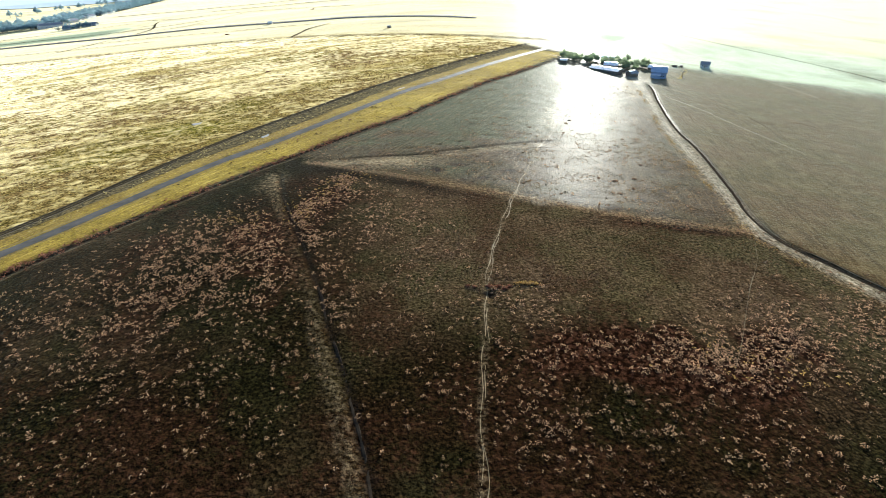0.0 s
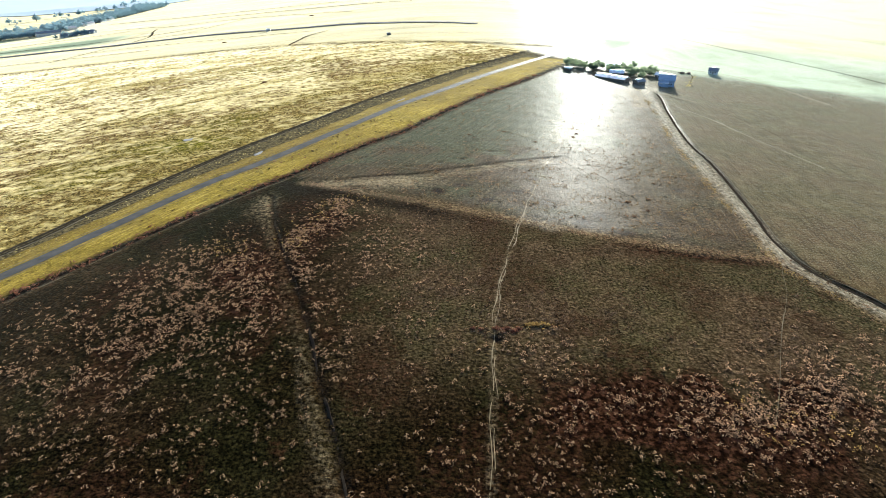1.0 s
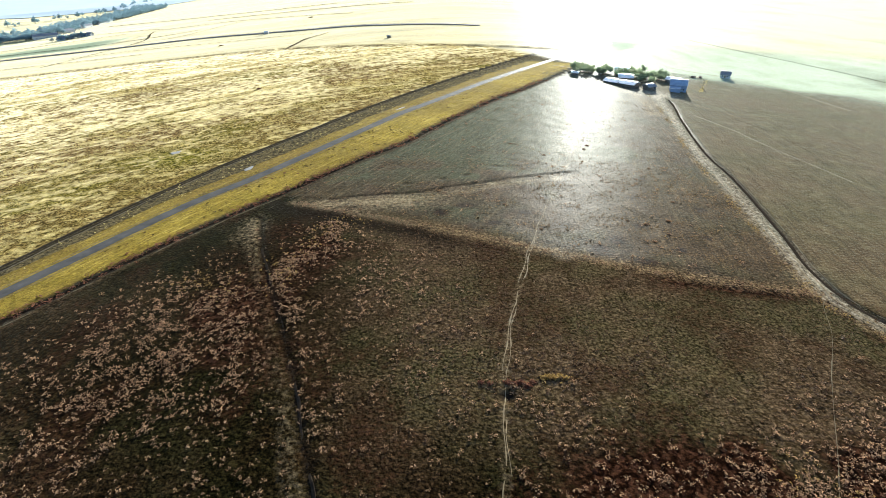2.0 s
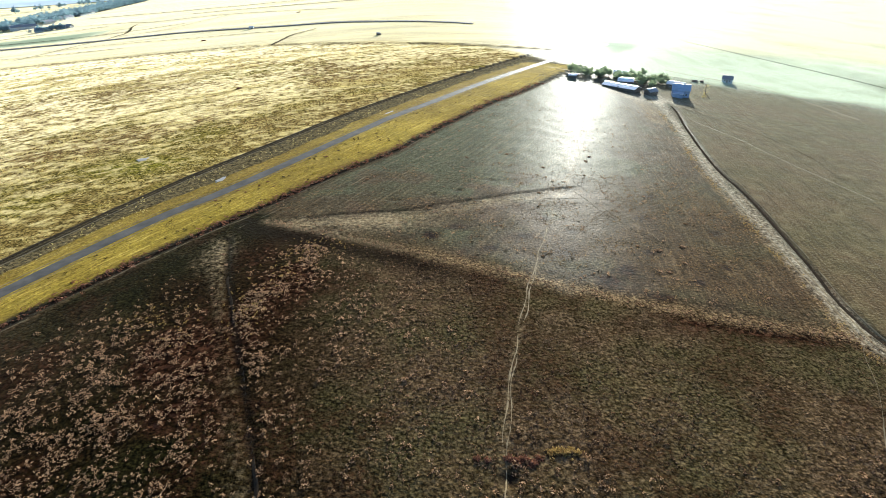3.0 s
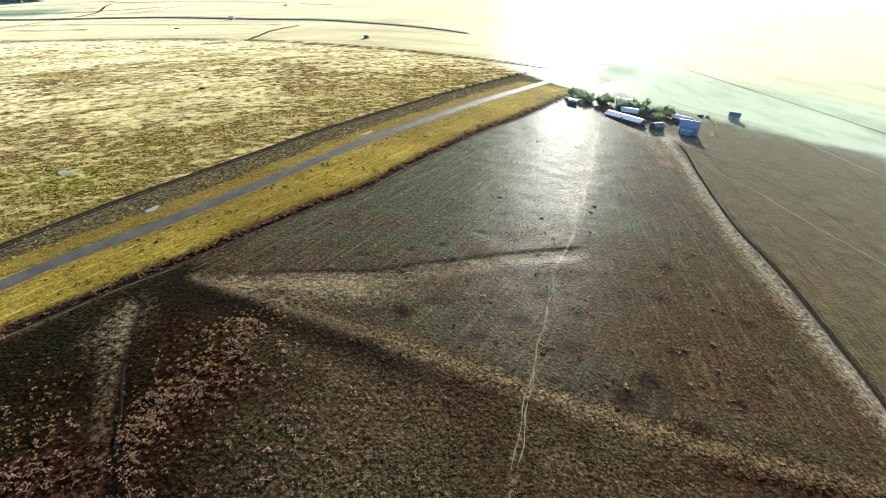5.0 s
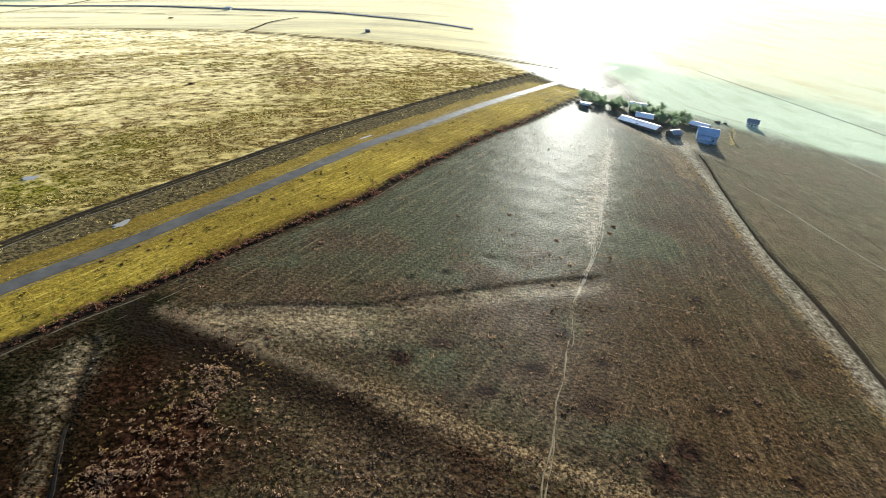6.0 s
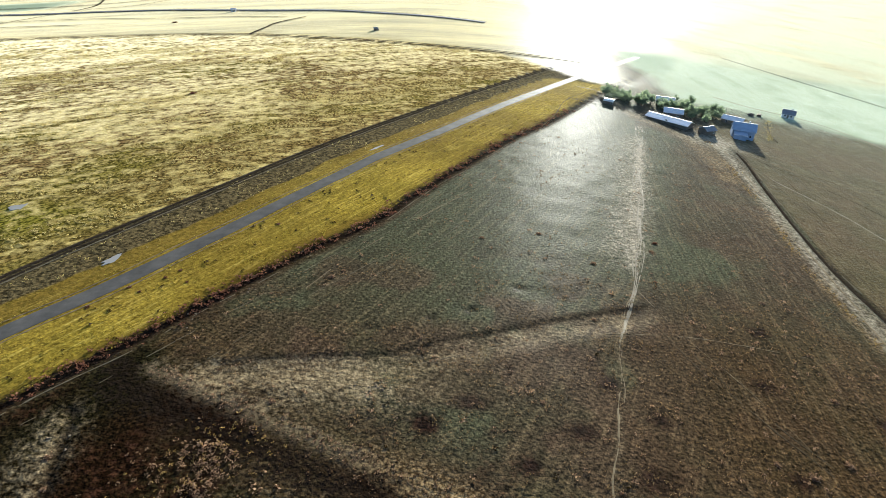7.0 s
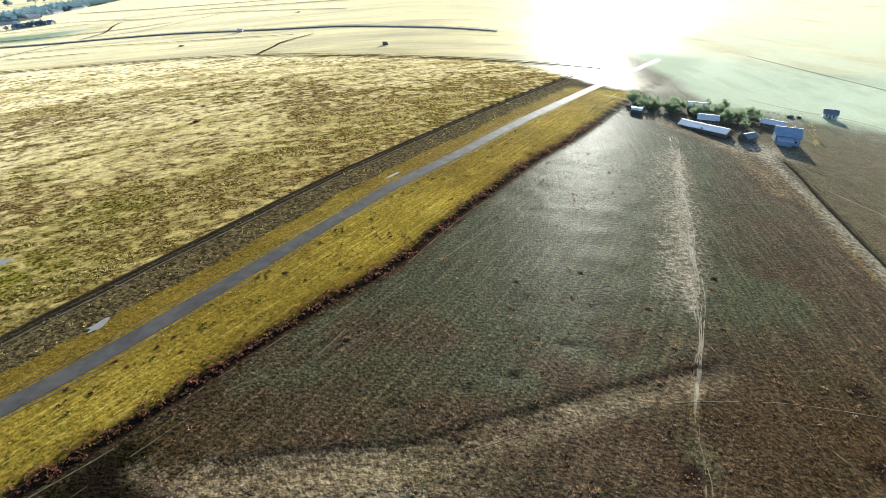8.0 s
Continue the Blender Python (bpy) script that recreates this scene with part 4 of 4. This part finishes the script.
def shrub_mesh(name, material, seed, size=1.0, leaves=90):
    """A low bush: short stems and many small leaves in an uneven mound."""
    rng = np.random.default_rng(seed)
    c = rng.normal(0, 0.42, (leaves, 3)) * np.array([1, 1, 0.0]) * size
    c[:, 2] = np.abs(rng.normal(0.25, 0.2, leaves)) * size * (1.2 - np.clip(np.hypot(c[:, 0], c[:, 1]), 0, 1) / size)
    co, quads = blades(c, np.full(leaves, 0.28 * size), np.full(leaves, 0.3 * size), np.full(leaves, 0.22 * size), 2, rng)
    return quad_mesh(name, co, quads, material)


def stem_mesh(size, seed):
    rng = random.Random(seed)
    verts, faces = [], []
    for i in range(5):
        w = rng.uniform(0, 6.283)
        tip = Vector((math.cos(w) * 0.5, math.sin(w) * 0.5, 0.5)) * size
        k = len(verts)
        verts += [(0.04 * size, 0, -0.1), (-0.02 * size, 0.035 * size, -0.1), (-0.02 * size, -0.035 * size, -0.1), tuple(tip)]
        faces += [(k, k + 1, k + 3), (k + 1, k + 2, k + 3), (k + 2, k, k + 3)]
    me = bpy.data.meshes.new("stems")
    me.from_pydata(verts, [], faces)
    me.materials.append(BARK)
    return me


def at(x, y, turn=0.0, size=1.0, lift=0.0):
    return Matrix.LocRotScale((x, y, float(land(x, y)) + lift), Euler((0, 0, radians(turn))), (size, size, size))


def child(name, me, parent, label=""):
    ob = new(name, me)
    ob.parent = parent
    return tagged(ob, label)


def bushes(name, material, label, places, seed, group):
    places = [(x, y, s * 0.6) for x, y, s in places]
    meshes = [(shrub_mesh("foliage", material, seed + i), stem_mesh(1.0, seed + i)) for i in range(3)]
    rng = random.Random(seed)
    for i, (x, y, s) in enumerate(places):
        ob = new(name)
        tagged(ob, label, "shrub", group)
        ob.matrix_world = at(x, y, rng.uniform(0, 360), s) @ Matrix.Diagonal((1, 1, 0.5, 1))
        foliage, stems = meshes[i % 3]
        child("foliage", foliage, ob)
        child("stems", stems, ob)


bushes("dark_shrub", BRACKEN, "low dark red brown shrub on the turf",
       [(-123.7, 372, 3.2), (-75, 205, 0.9), (-70, 212, 0.9), (-64, 216, 0.9), (-67, 210.5, 0.8), (-62, 219, 0.9), (-58.5, 214.5, 0.8), (56.5, 246, 1.4), (-46, 242, 1.2), (-245, 620, 4.5), (-198, 837, 5), (-170, 160, 1.5)], 300, "dark shrubs")
bushes("pale_bush", WEED, "pale dry bush standing alone on the turf",
       [(66, 176, 1.4), (58, 173, 1.4), (63, 167, 1.2), (57, 162, 1.1), (25.4, 167.4, 0.9), (30.8, 209, 1.0), (54, 241, 1.3), (-27.2, 218.3, 1.3), (-25, 221, 0.9), (73, 191, 1.1), (53, 175, 1.0), (16, 184, 1.0), (-30, 181, 1.0), (-59.5, 169, 1.1), (-57, 164, 1.0), (36, 232, 1.2), (75, 222, 1.2), (50, 226, 1.0), (24, 245, 1.2), (8, 240, 1.2)], 320, "pale bushes")

bushes("golden_bush", GOLD, "golden dry bush in a row beside the trail",
       [(16.4, 105.2, 1.3), (17.5, 105.5, 1.5), (18.7, 105.3, 1.6), (19.8, 105.6, 1.4), (20.9, 105.2, 1.2)], 340, "golden bushes")
bushes("red_bush", BRACKEN, "red brown bush growing round a pit in the trail",
       [(9.6, 104.0, 1.4), (10.8, 103.5, 1.7), (12.0, 103.9, 1.6), (13.3, 103.2, 1.6), (14.4, 104.1, 1.3), (6.2, 103.6, 1.2), (4.6, 103.9, 1.1)], 360, "red bushes")

STONE = simple("pale_field_stone", (0.19, 0.145, 0.095), 0.95, 0.3, 2.0, 0.5, 0.03, 0.05)


def stone_mesh(seed):
    rng = random.Random(seed)
    bm = bmesh.new()
    bmesh.ops.create_icosphere(bm, subdivisions=1, radius=0.5)
    for v in bm.verts:
        v.co *= rng.uniform(0.7, 1.15)
        v.co.z *= 0.55
    me = bpy.data.meshes.new("stone")
    bm.to_mesh(me)
    bm.free()
    me.materials.append(STONE)
    return me


STONES = [stone_mesh(i) for i in range(4)]
rng_s = random.Random(77)
for cx, cy, n, spread_m in ((-14.5, 184.9, 9, 1.6), (-60.5, 172.5, 6, 1.8), (-20, 240, 3, 1.0), (-23.5, 236.5, 5, 1.2), (-33, 227, 5, 1.6), (-43, 212, 4, 1.2), (-52, 202, 4, 1.5)):
    for i in range(n):
        ob = new("stone", STONES[i % 4])
        ob.matrix_world = at(cx + rng_s.gauss(0, spread_m), cy + rng_s.gauss(0, spread_m * 0.5), rng_s.uniform(0, 360), rng_s.uniform(0.25, 0.6), 0.02)
        tagged(ob, "pale rough field stone lying on turf", "stone", "field stones")


# ---- trees ----
def tube(bm, a, b, ra, rb, sides=7):
    a, b = Vector(a), Vector(b)
    z = (b - a).normalized()
    x = z.orthogonal().normalized()
    y = z.cross(x)
    rings = [[bm.verts.new(p + (x * math.cos(w) + y * math.sin(w)) * r) for w in [6.283 * i / sides for i in range(sides)]] for p, r in ((a, ra), (b, rb))]
    for i in range(sides):
        bm.faces.new((rings[0][i], rings[0][(i + 1) % sides], rings[1][(i + 1) % sides], rings[1][i]))
    bm.faces.new(rings[1])


def tree_meshes(height, seed, leaves=700, material=None, leaf=0.035):
    rng = random.Random(seed)
    bm = bmesh.new()
    fork = height * 0.2
    tube(bm, (0, 0, -0.3), (0.1, 0.05, fork), height * 0.035, height * 0.022)
    tube(bm, (0.1, 0.05, fork), (0.0, 0.1, height * 0.85), height * 0.022, height * 0.006)
    ends = [(Vector((0, 0.1, height * 0.82)), height * 0.2)]
    for i in range(7):
        w = i * 2.4 + rng.uniform(-0.4, 0.4)
        z0 = fork * rng.uniform(0.8, 1.6)
        reach = height * rng.uniform(0.2, 0.38)
        tip = Vector((math.cos(w) * reach, math.sin(w) * reach, z0 + height * rng.uniform(0.15, 0.35)))
        tube(bm, (0.08, 0.04, z0), tip, height * 0.012, height * 0.004, 5)
        ends.append((tip, height * rng.uniform(0.13, 0.22)))
    trunk = bpy.data.meshes.new("trunk")
    bm.to_mesh(trunk)
    bm.free()
    trunk.materials.append(BARK)
    g = np.random.default_rng(seed)
    pick = g.integers(0, len(ends), leaves)
    mid = np.array([e[0] for e in ends])[pick]
    rad = np.array([e[1] for e in ends])[pick]
    c = mid + g.normal(0, 0.5, (leaves, 3)) * rad[:, None]
    u = g.normal(0, 1, (leaves, 3))
    u /= np.linalg.norm(u, axis=1)[:, None]
    v = np.cross(u, g.normal(0, 1, (leaves, 3)))
    v /= np.linalg.norm(v, axis=1)[:, None]
    s = (height * leaf * g.uniform(0.6, 1.3, leaves))[:, None]
    co = np.stack([c - u * s, c + v * s * 0.6, c + u * s, c - v * s * 0.6], 1).reshape(-1, 3)
    crown = quad_mesh("crown", co, np.arange(4 * leaves).reshape(-1, 4), material or LEAF)
    return trunk, crown


TREES = [tree_meshes(h, 400 + i, 1300, None, 0.04) for i, h in enumerate((6.5, 8.0, 5.5))]
rng_t = random.Random(5)
GROVE = [(84, 402), (88, 408), (92, 403), (96, 411), (99, 404), (104, 409), (90, 416), (108, 416), (101, 420), (122, 412), (127, 405), (131, 398), (134, 394), (139, 398), (134, 416), (128, 422), (142, 404), (117, 402), (124, 388), (130, 384)]
for k in range(44):
    u = k / 44
    GROVE.append((84 + 62 * u + rng_t.uniform(-5, 5), 410 - 14 * u + rng_t.uniform(-6, 9)))
KEPT_CLEAR = ((114, 389, 6), (117.5, 411, 6), (147.5, 392, 6.5), (107.5, 376, 10), (122, 365, 6), (141, 369, 9), (82, 395.5, 4))
GROVE = [(x, y) for x, y in GROVE if all(math.hypot(x - cx, y - cy) > r for cx, cy, r in KEPT_CLEAR)]
for i, (x, y) in enumerate(GROVE):
    ob = tagged(new("tree"), "leafy grey green tree at the edge of a farmyard", "tree", "farm trees")
    ob.matrix_world = at(x + rng_t.uniform(-1, 1), y + rng_t.uniform(-1, 1), rng_t.uniform(0, 360), rng_t.uniform(0.55, 0.85))
    child("trunk", TREES[i % 3][0], ob)
    child("crown", TREES[i % 3][1], ob)
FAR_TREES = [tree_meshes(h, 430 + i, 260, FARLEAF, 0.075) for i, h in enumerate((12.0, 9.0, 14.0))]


def far_tree(x, y, i, size, label, group):
    ob = tagged(new("tree"), label, "tree", group)
    ob.matrix_world = at(x, y, rng_t.uniform(0, 360), size)
    child("trunk", FAR_TREES[i % 3][0], ob)
    child("crown", FAR_TREES[i % 3][1], ob)


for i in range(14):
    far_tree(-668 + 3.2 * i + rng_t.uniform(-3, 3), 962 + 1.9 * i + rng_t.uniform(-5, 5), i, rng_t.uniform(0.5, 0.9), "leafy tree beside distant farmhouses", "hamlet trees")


def wood(name, places, label):
    """Many distant trees joined into one object."""
    verts, faces, slots, k = [], [], [], 0
    for i, (x, y, size) in enumerate(places):
        m = at(x, y, rng_t.uniform(0, 360), size)
        for slot, me in enumerate(FAR_TREES[i % 3]):
            verts += [tuple(m @ v.co) for v in me.vertices]
            faces += [tuple(k + j for j in p.vertices) for p in me.polygons]
            slots += [slot] * len(me.polygons)
            k += len(me.vertices)
    me = bpy.data.meshes.new(name)
    me.from_pydata(verts, [], faces)
    me.materials.append(BARK)
    me.materials.append(FARLEAF)
    me.polygons.foreach_set("material_index", slots)
    return tagged(new(name, me), label, "wood", kind="stuff")


BELT = smooth([(-1150, 1010), (-900, 1065), (-778, 1085), (-785, 1160), (-803, 1265), (-810, 1365), (-845, 1565), (-870, 1750)], 7)
wood("shelter_belt", [(x + rng_t.uniform(-12, 12), y + rng_t.uniform(-6, 6) + 9 * j, rng_t.uniform(0.7, 1.15)) for x, y in BELT for j in range(4)], "shelter belt of distant trees, tinted blue for haze")
wood("wood_behind_belt", [(x - 26 * j + rng_t.uniform(-16, 16), y + 34 * j + rng_t.uniform(-16, 16), rng_t.uniform(0.9, 1.4)) for x, y in BELT[::2] for j in (1, 2, 3, 4)], "wood behind a distant shelter belt, tinted blue for haze")
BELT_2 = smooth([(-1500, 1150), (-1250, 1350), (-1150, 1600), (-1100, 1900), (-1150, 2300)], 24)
wood("second_line_wood", [(x + rng_t.uniform(-15, 15), y + rng_t.uniform(-15, 15), rng_t.uniform(1.0, 1.5)) for x, y in BELT_2], "second line of distant trees, tinted blue for haze")

# ---- buildings ----
BLUE = simple("blue_painted_boards", (0.28, 0.34, 0.46), 0.6, 0.2, 0.5, 0.2, 0.02)
BLUEROOF = simple("blue_sheet_roofing", (0.32, 0.38, 0.48), 0.45, 0.15, 0.4, 0.2, 0.02)
SHEET = simple("bright_galvanised_sheet", (0.80, 0.80, 0.78), 0.38, 0.1, 0.4, 0.15, 0.01, 0.6, 0.6)
WHITEWASH = simple("grey_whitewash", (0.60, 0.60, 0.58), 0.8, 0.2, 0.5)
SLATE = simple("grey_slate_roofing", (0.20, 0.21, 0.23), 0.5, 0.2, 0.5)
PLANK = simple("weathered_planks", (0.16, 0.13, 0.10), 0.8, 0.3, 0.7)
PANE = simple("dark_window_glass", (0.03, 0.035, 0.045), 0.1, 0.1, 0.5, 0.0, 0.01, 0.5)
TRIM = simple("white_window_trim", (0.7, 0.7, 0.68), 0.6, 0.1, 0.8)


def solid(name, boxes, material, parent, label=""):
    """Boxes (x0, y0, z0, x1, y1, z1) joined into one mesh."""
    verts, faces = [], []
    for x0, y0, z0, x1, y1, z1 in boxes:
        k = len(verts)
        verts += [(x, y, z) for z in (z0, z1) for x, y in ((x0, y0), (x1, y0), (x1, y1), (x0, y1))]
        faces += [tuple(k + j for j in f) for f in ((3, 2, 1, 0), (4, 5, 6, 7), (0, 1, 5, 4), (1, 2, 6, 5), (2, 3, 7, 6), (3, 0, 4, 7))]
    me = bpy.data.meshes.new(name)
    me.from_pydata(verts, [], faces)
    me.materials.append(material)
    return child(name, me, parent, label)


def prism(name, outline, x0, x1, material, parent, label=""):
    """An outline in y and z, drawn out along x."""
    n = len(outline)
    verts = [(x, y, z) for x in (x0, x1) for y, z in outline]
    faces = [tuple(range(n))[::-1], tuple(range(n, 2 * n))] + [(i, (i + 1) % n, n + (i + 1) % n, n + i) for i in range(n)]
    me = bpy.data.meshes.new(name)
    me.from_pydata(verts, [], faces)
    me.materials.append(material)
    return child(name, me, parent, label)


def building(name, x, y, turn, length, depth, eaves, ridge, wall, roof, label, openings=3, category="building", chimney=False):
    """A gabled building, its ridge along its own x, its front towards -y."""
    ob = tagged(new(name), label, category)
    ob.matrix_world = at(x, y, turn)
    hx, hy, t = length / 2, depth / 2, 0.25
    prism("wall", [(-hy, -1.2), (hy, -1.2), (hy, eaves), (0, ridge - 0.1), (-hy, eaves)], -hx, hx, wall, ob)
    slope = (ridge - eaves) / hy
    over = 0.45
    top = [(-hy - over, eaves - over * slope), (0, ridge), (hy + over, eaves - over * slope), (hy + over, eaves - over * slope + t), (0, ridge + t), (-hy - over, eaves - over * slope + t)]
    for s, half in (("front", top[:2] + top[4:]), ("back", [top[1], top[2], top[3], top[4]])):
        prism("roof", half, -hx - 0.4, hx + 0.4, roof, ob)
    solid("ridge_cap", [(-hx - 0.45, -0.22, ridge + t - 0.05, hx + 0.45, 0.22, ridge + t + 0.06)], SHEET, ob, "bright metal ridge cap")
    door = solid("door", [(-0.5, -hy - 0.06, -0.2, 0.5, -hy - 0.003, 2.0)], PLANK, ob)
    solid("handle", [(0.34, -hy - 0.11, 0.95, 0.4, -hy - 0.06, 1.1)], SHEET, door)
    for i in range(openings):
        wx = -hx + length * (i + 0.5) / openings
        if abs(wx) < 1.2:
            wx = 1.7 if wx >= 0 else -1.7
        z0 = min(0.9, eaves - 1.5)
        win = solid("window", [(wx - 0.55, -hy - 0.05, z0, wx + 0.55, -hy - 0.003, z0 + 0.1), (wx - 0.55, -hy - 0.05, z0 + 1.1, wx + 0.55, -hy - 0.003, z0 + 1.2), (wx - 0.55, -hy - 0.05, z0 + 0.1, wx - 0.45, -hy - 0.003, z0 + 1.1), (wx + 0.45, -hy - 0.05, z0 + 0.1, wx + 0.55, -hy - 0.003, z0 + 1.1)], TRIM, ob)
        solid("pane", [(wx - 0.45, -hy - 0.03, z0 + 0.1, wx + 0.45, -hy - 0.004, z0 + 1.1)], PANE, win)
    if chimney:
        solid("chimney", [(hx * 0.4 - 0.3, 0.5, ridge - 0.9, hx * 0.4 + 0.3, 1.1, ridge + 0.9)], WHITEWASH, ob)
    return ob


blue = building("farmhouse", 141.5, 369.5, -21, 9.8, 8, 4.0, 6.5, BLUE, BLUEROOF, "blue farmhouse with sheet roof and bright ridge", 3, "house", True)
prism("porch_roof", [(-8.1, 2.5), (-4.0, 3.2), (-4.0, 3.35), (-8.1, 2.65)], -4.4, 1.6, BLUEROOF, blue, "blue lean-to porch roof")
solid("porch_wall", [(-4.2, -7.8, -0.8, 1.4, -4.02, 2.48)], BLUE, blue)
solid("porch_edge", [(-4.5, -8.22, 2.45, -2.2, -8.1, 2.7)], TRIM, blue, "white porch roof edge")
solid("porch_edge", [(-0.6, -8.22, 2.45, 1.7, -8.1, 2.7)], TRIM, blue, "white porch roof edge")
building("long_shed", 107.5, 376, -43, 21, 8, 1.3, 2.5, PLANK, SHEET, "long low shed with bright galvanised roof", 0, "shed")
building("shed", 114, 389, -18, 9, 6, 2.4, 3.8, PLANK, SHEET, "plank shed with bright galvanised roof among trees", 2, "shed")
building("barn", 117.5, 411, -18, 9, 6, 2.6, 4.2, PLANK, SHEET, "plank barn with bright roof behind trees", 2, "barn")
building("outbuilding", 147.5, 392, -40, 10, 5.5, 2.4, 3.6, PLANK, SHEET, "plank outbuilding with bright galvanised roof", 2, "outbuilding")
building("tool_shed", 122, 365, 25, 6, 5, 2.2, 3.4, PLANK, SLATE, "small dark plank tool shed beside a lane", 1, "shed")
building("hut", 82, 395.5, -25, 4.5, 2.6, 1.7, 2.3, PLANK, SHEET, "small plank hut at the field corner", 1, "hut")
building("cottage", 198.5, 428, -30, 6.5, 5, 2.6, 4.4, WHITEWASH, SLATE, "small grey cottage alone on the green field", 2, "house", True)
building("field_hut", -59.4, 557, 20, 2.8, 2.2, 1.5, 2.1, PLANK, SLATE, "plank hut alone in a pale distant field", 1, "hut")
for i, (x, y, turn, length, ridge) in enumerate(((-656, 968, 10, 13, 6.5), (-648, 980, 40, 10, 6), (-633, 988, 10, 15, 6.5), (-622, 993, -10, 9, 6))):
    building("farmhouse", x, y, turn, length, 8, 3.2, ridge, WHITEWASH, SLATE, "pale distant farmhouse with grey roof", 3, "house", True)
for i, (x, y, turn, length) in enumerate(((-760, 1075, 45, 40), (-770, 1140, 75, 46), (-790, 1230, 85, 60), (-800, 1330, 85, 50))):
    building("warehouse", x, y, turn, length, 14, 5, 8, WHITEWASH, SLATE, "long pale warehouse before a distant shelter belt", 5, "warehouse")
building("roadside_hut", -217, 688, 4, 4.5, 3.2, 2.0, 2.8, WHITEWASH, SHEET, "small white hut beside a distant road", 1, "hut")


def pile(x, y, n, seed, label):
    """A heap of cut logs."""
    ob = tagged(new("log_pile"), label, "log pile")
    ob.matrix_world = at(x, y, 30 * seed)
    rng = random.Random(seed)
    for i in range(n):
        bm = bmesh.new()
        row = i % 5
        level = i // 5
        tube(bm, (-1.6 + rng.uniform(-0.2, 0.2), (row - 2 + 0.5 * (level % 2)) * 0.42, 0.2 + level * 0.36), (1.6 + rng.uniform(-0.2, 0.2), (row - 2 + 0.5 * (level % 2)) * 0.42, 0.2 + level * 0.36), 0.2, 0.19, 8)
        me = bpy.data.meshes.new("log")
        bm.to_mesh(me)
        bm.free()
        me.materials.append(PLANK)
        child("log", me, ob)


pile(171, 418, 15, 1, "heap of cut logs on dry grass")
pile(177, 420, 15, 2, "heap of cut logs on dry grass")


def fence(points, label, every=2.5):
    line = smooth(points, every)
    ob = tagged(new("fence"), label, "fence")
    ob.matrix_world = at(*line[0])
    z0 = float(land(*line[0]))
    for i, p in enumerate(line):
        x, y, z = p[0] - line[0][0], p[1] - line[0][1], float(land(*p)) - z0
        solid("post", [(x - 0.06, y - 0.06, z - 0.4, x + 0.06, y + 0.06, z + 1.3)], PLANK, ob)
        if i:
            for h in (0.5, 1.0):
                bm = bmesh.new()
                tube(bm, (px, py, pz + h), (x, y, z + h), 0.05, 0.05, 4)
                me = bpy.data.meshes.new("rail")
                bm.to_mesh(me)
                bm.free()
                me.materials.append(PLANK)
                child("rail", me, ob)
        px, py, pz = x, y, z


fence([(158, 366), (161, 378), (168, 394), (174, 408), (166, 420), (150, 424)], "weathered plank fence round a farm garden")
fence([(60, 393), (75, 394), (87, 391), (97, 377)], "weathered plank fence along the farmyard edge")
meadow("reeds", STRAW, (154, 180, 360, 412), 1300, lambda x, y: bell(away(x, y, smooth([(157, 370), (162, 381), (170, 396), (181, 418)], 4)), 1.3), 0.42, "tall pale dry reeds along a garden fence", 8, 12, 1.5, 0.35, True)
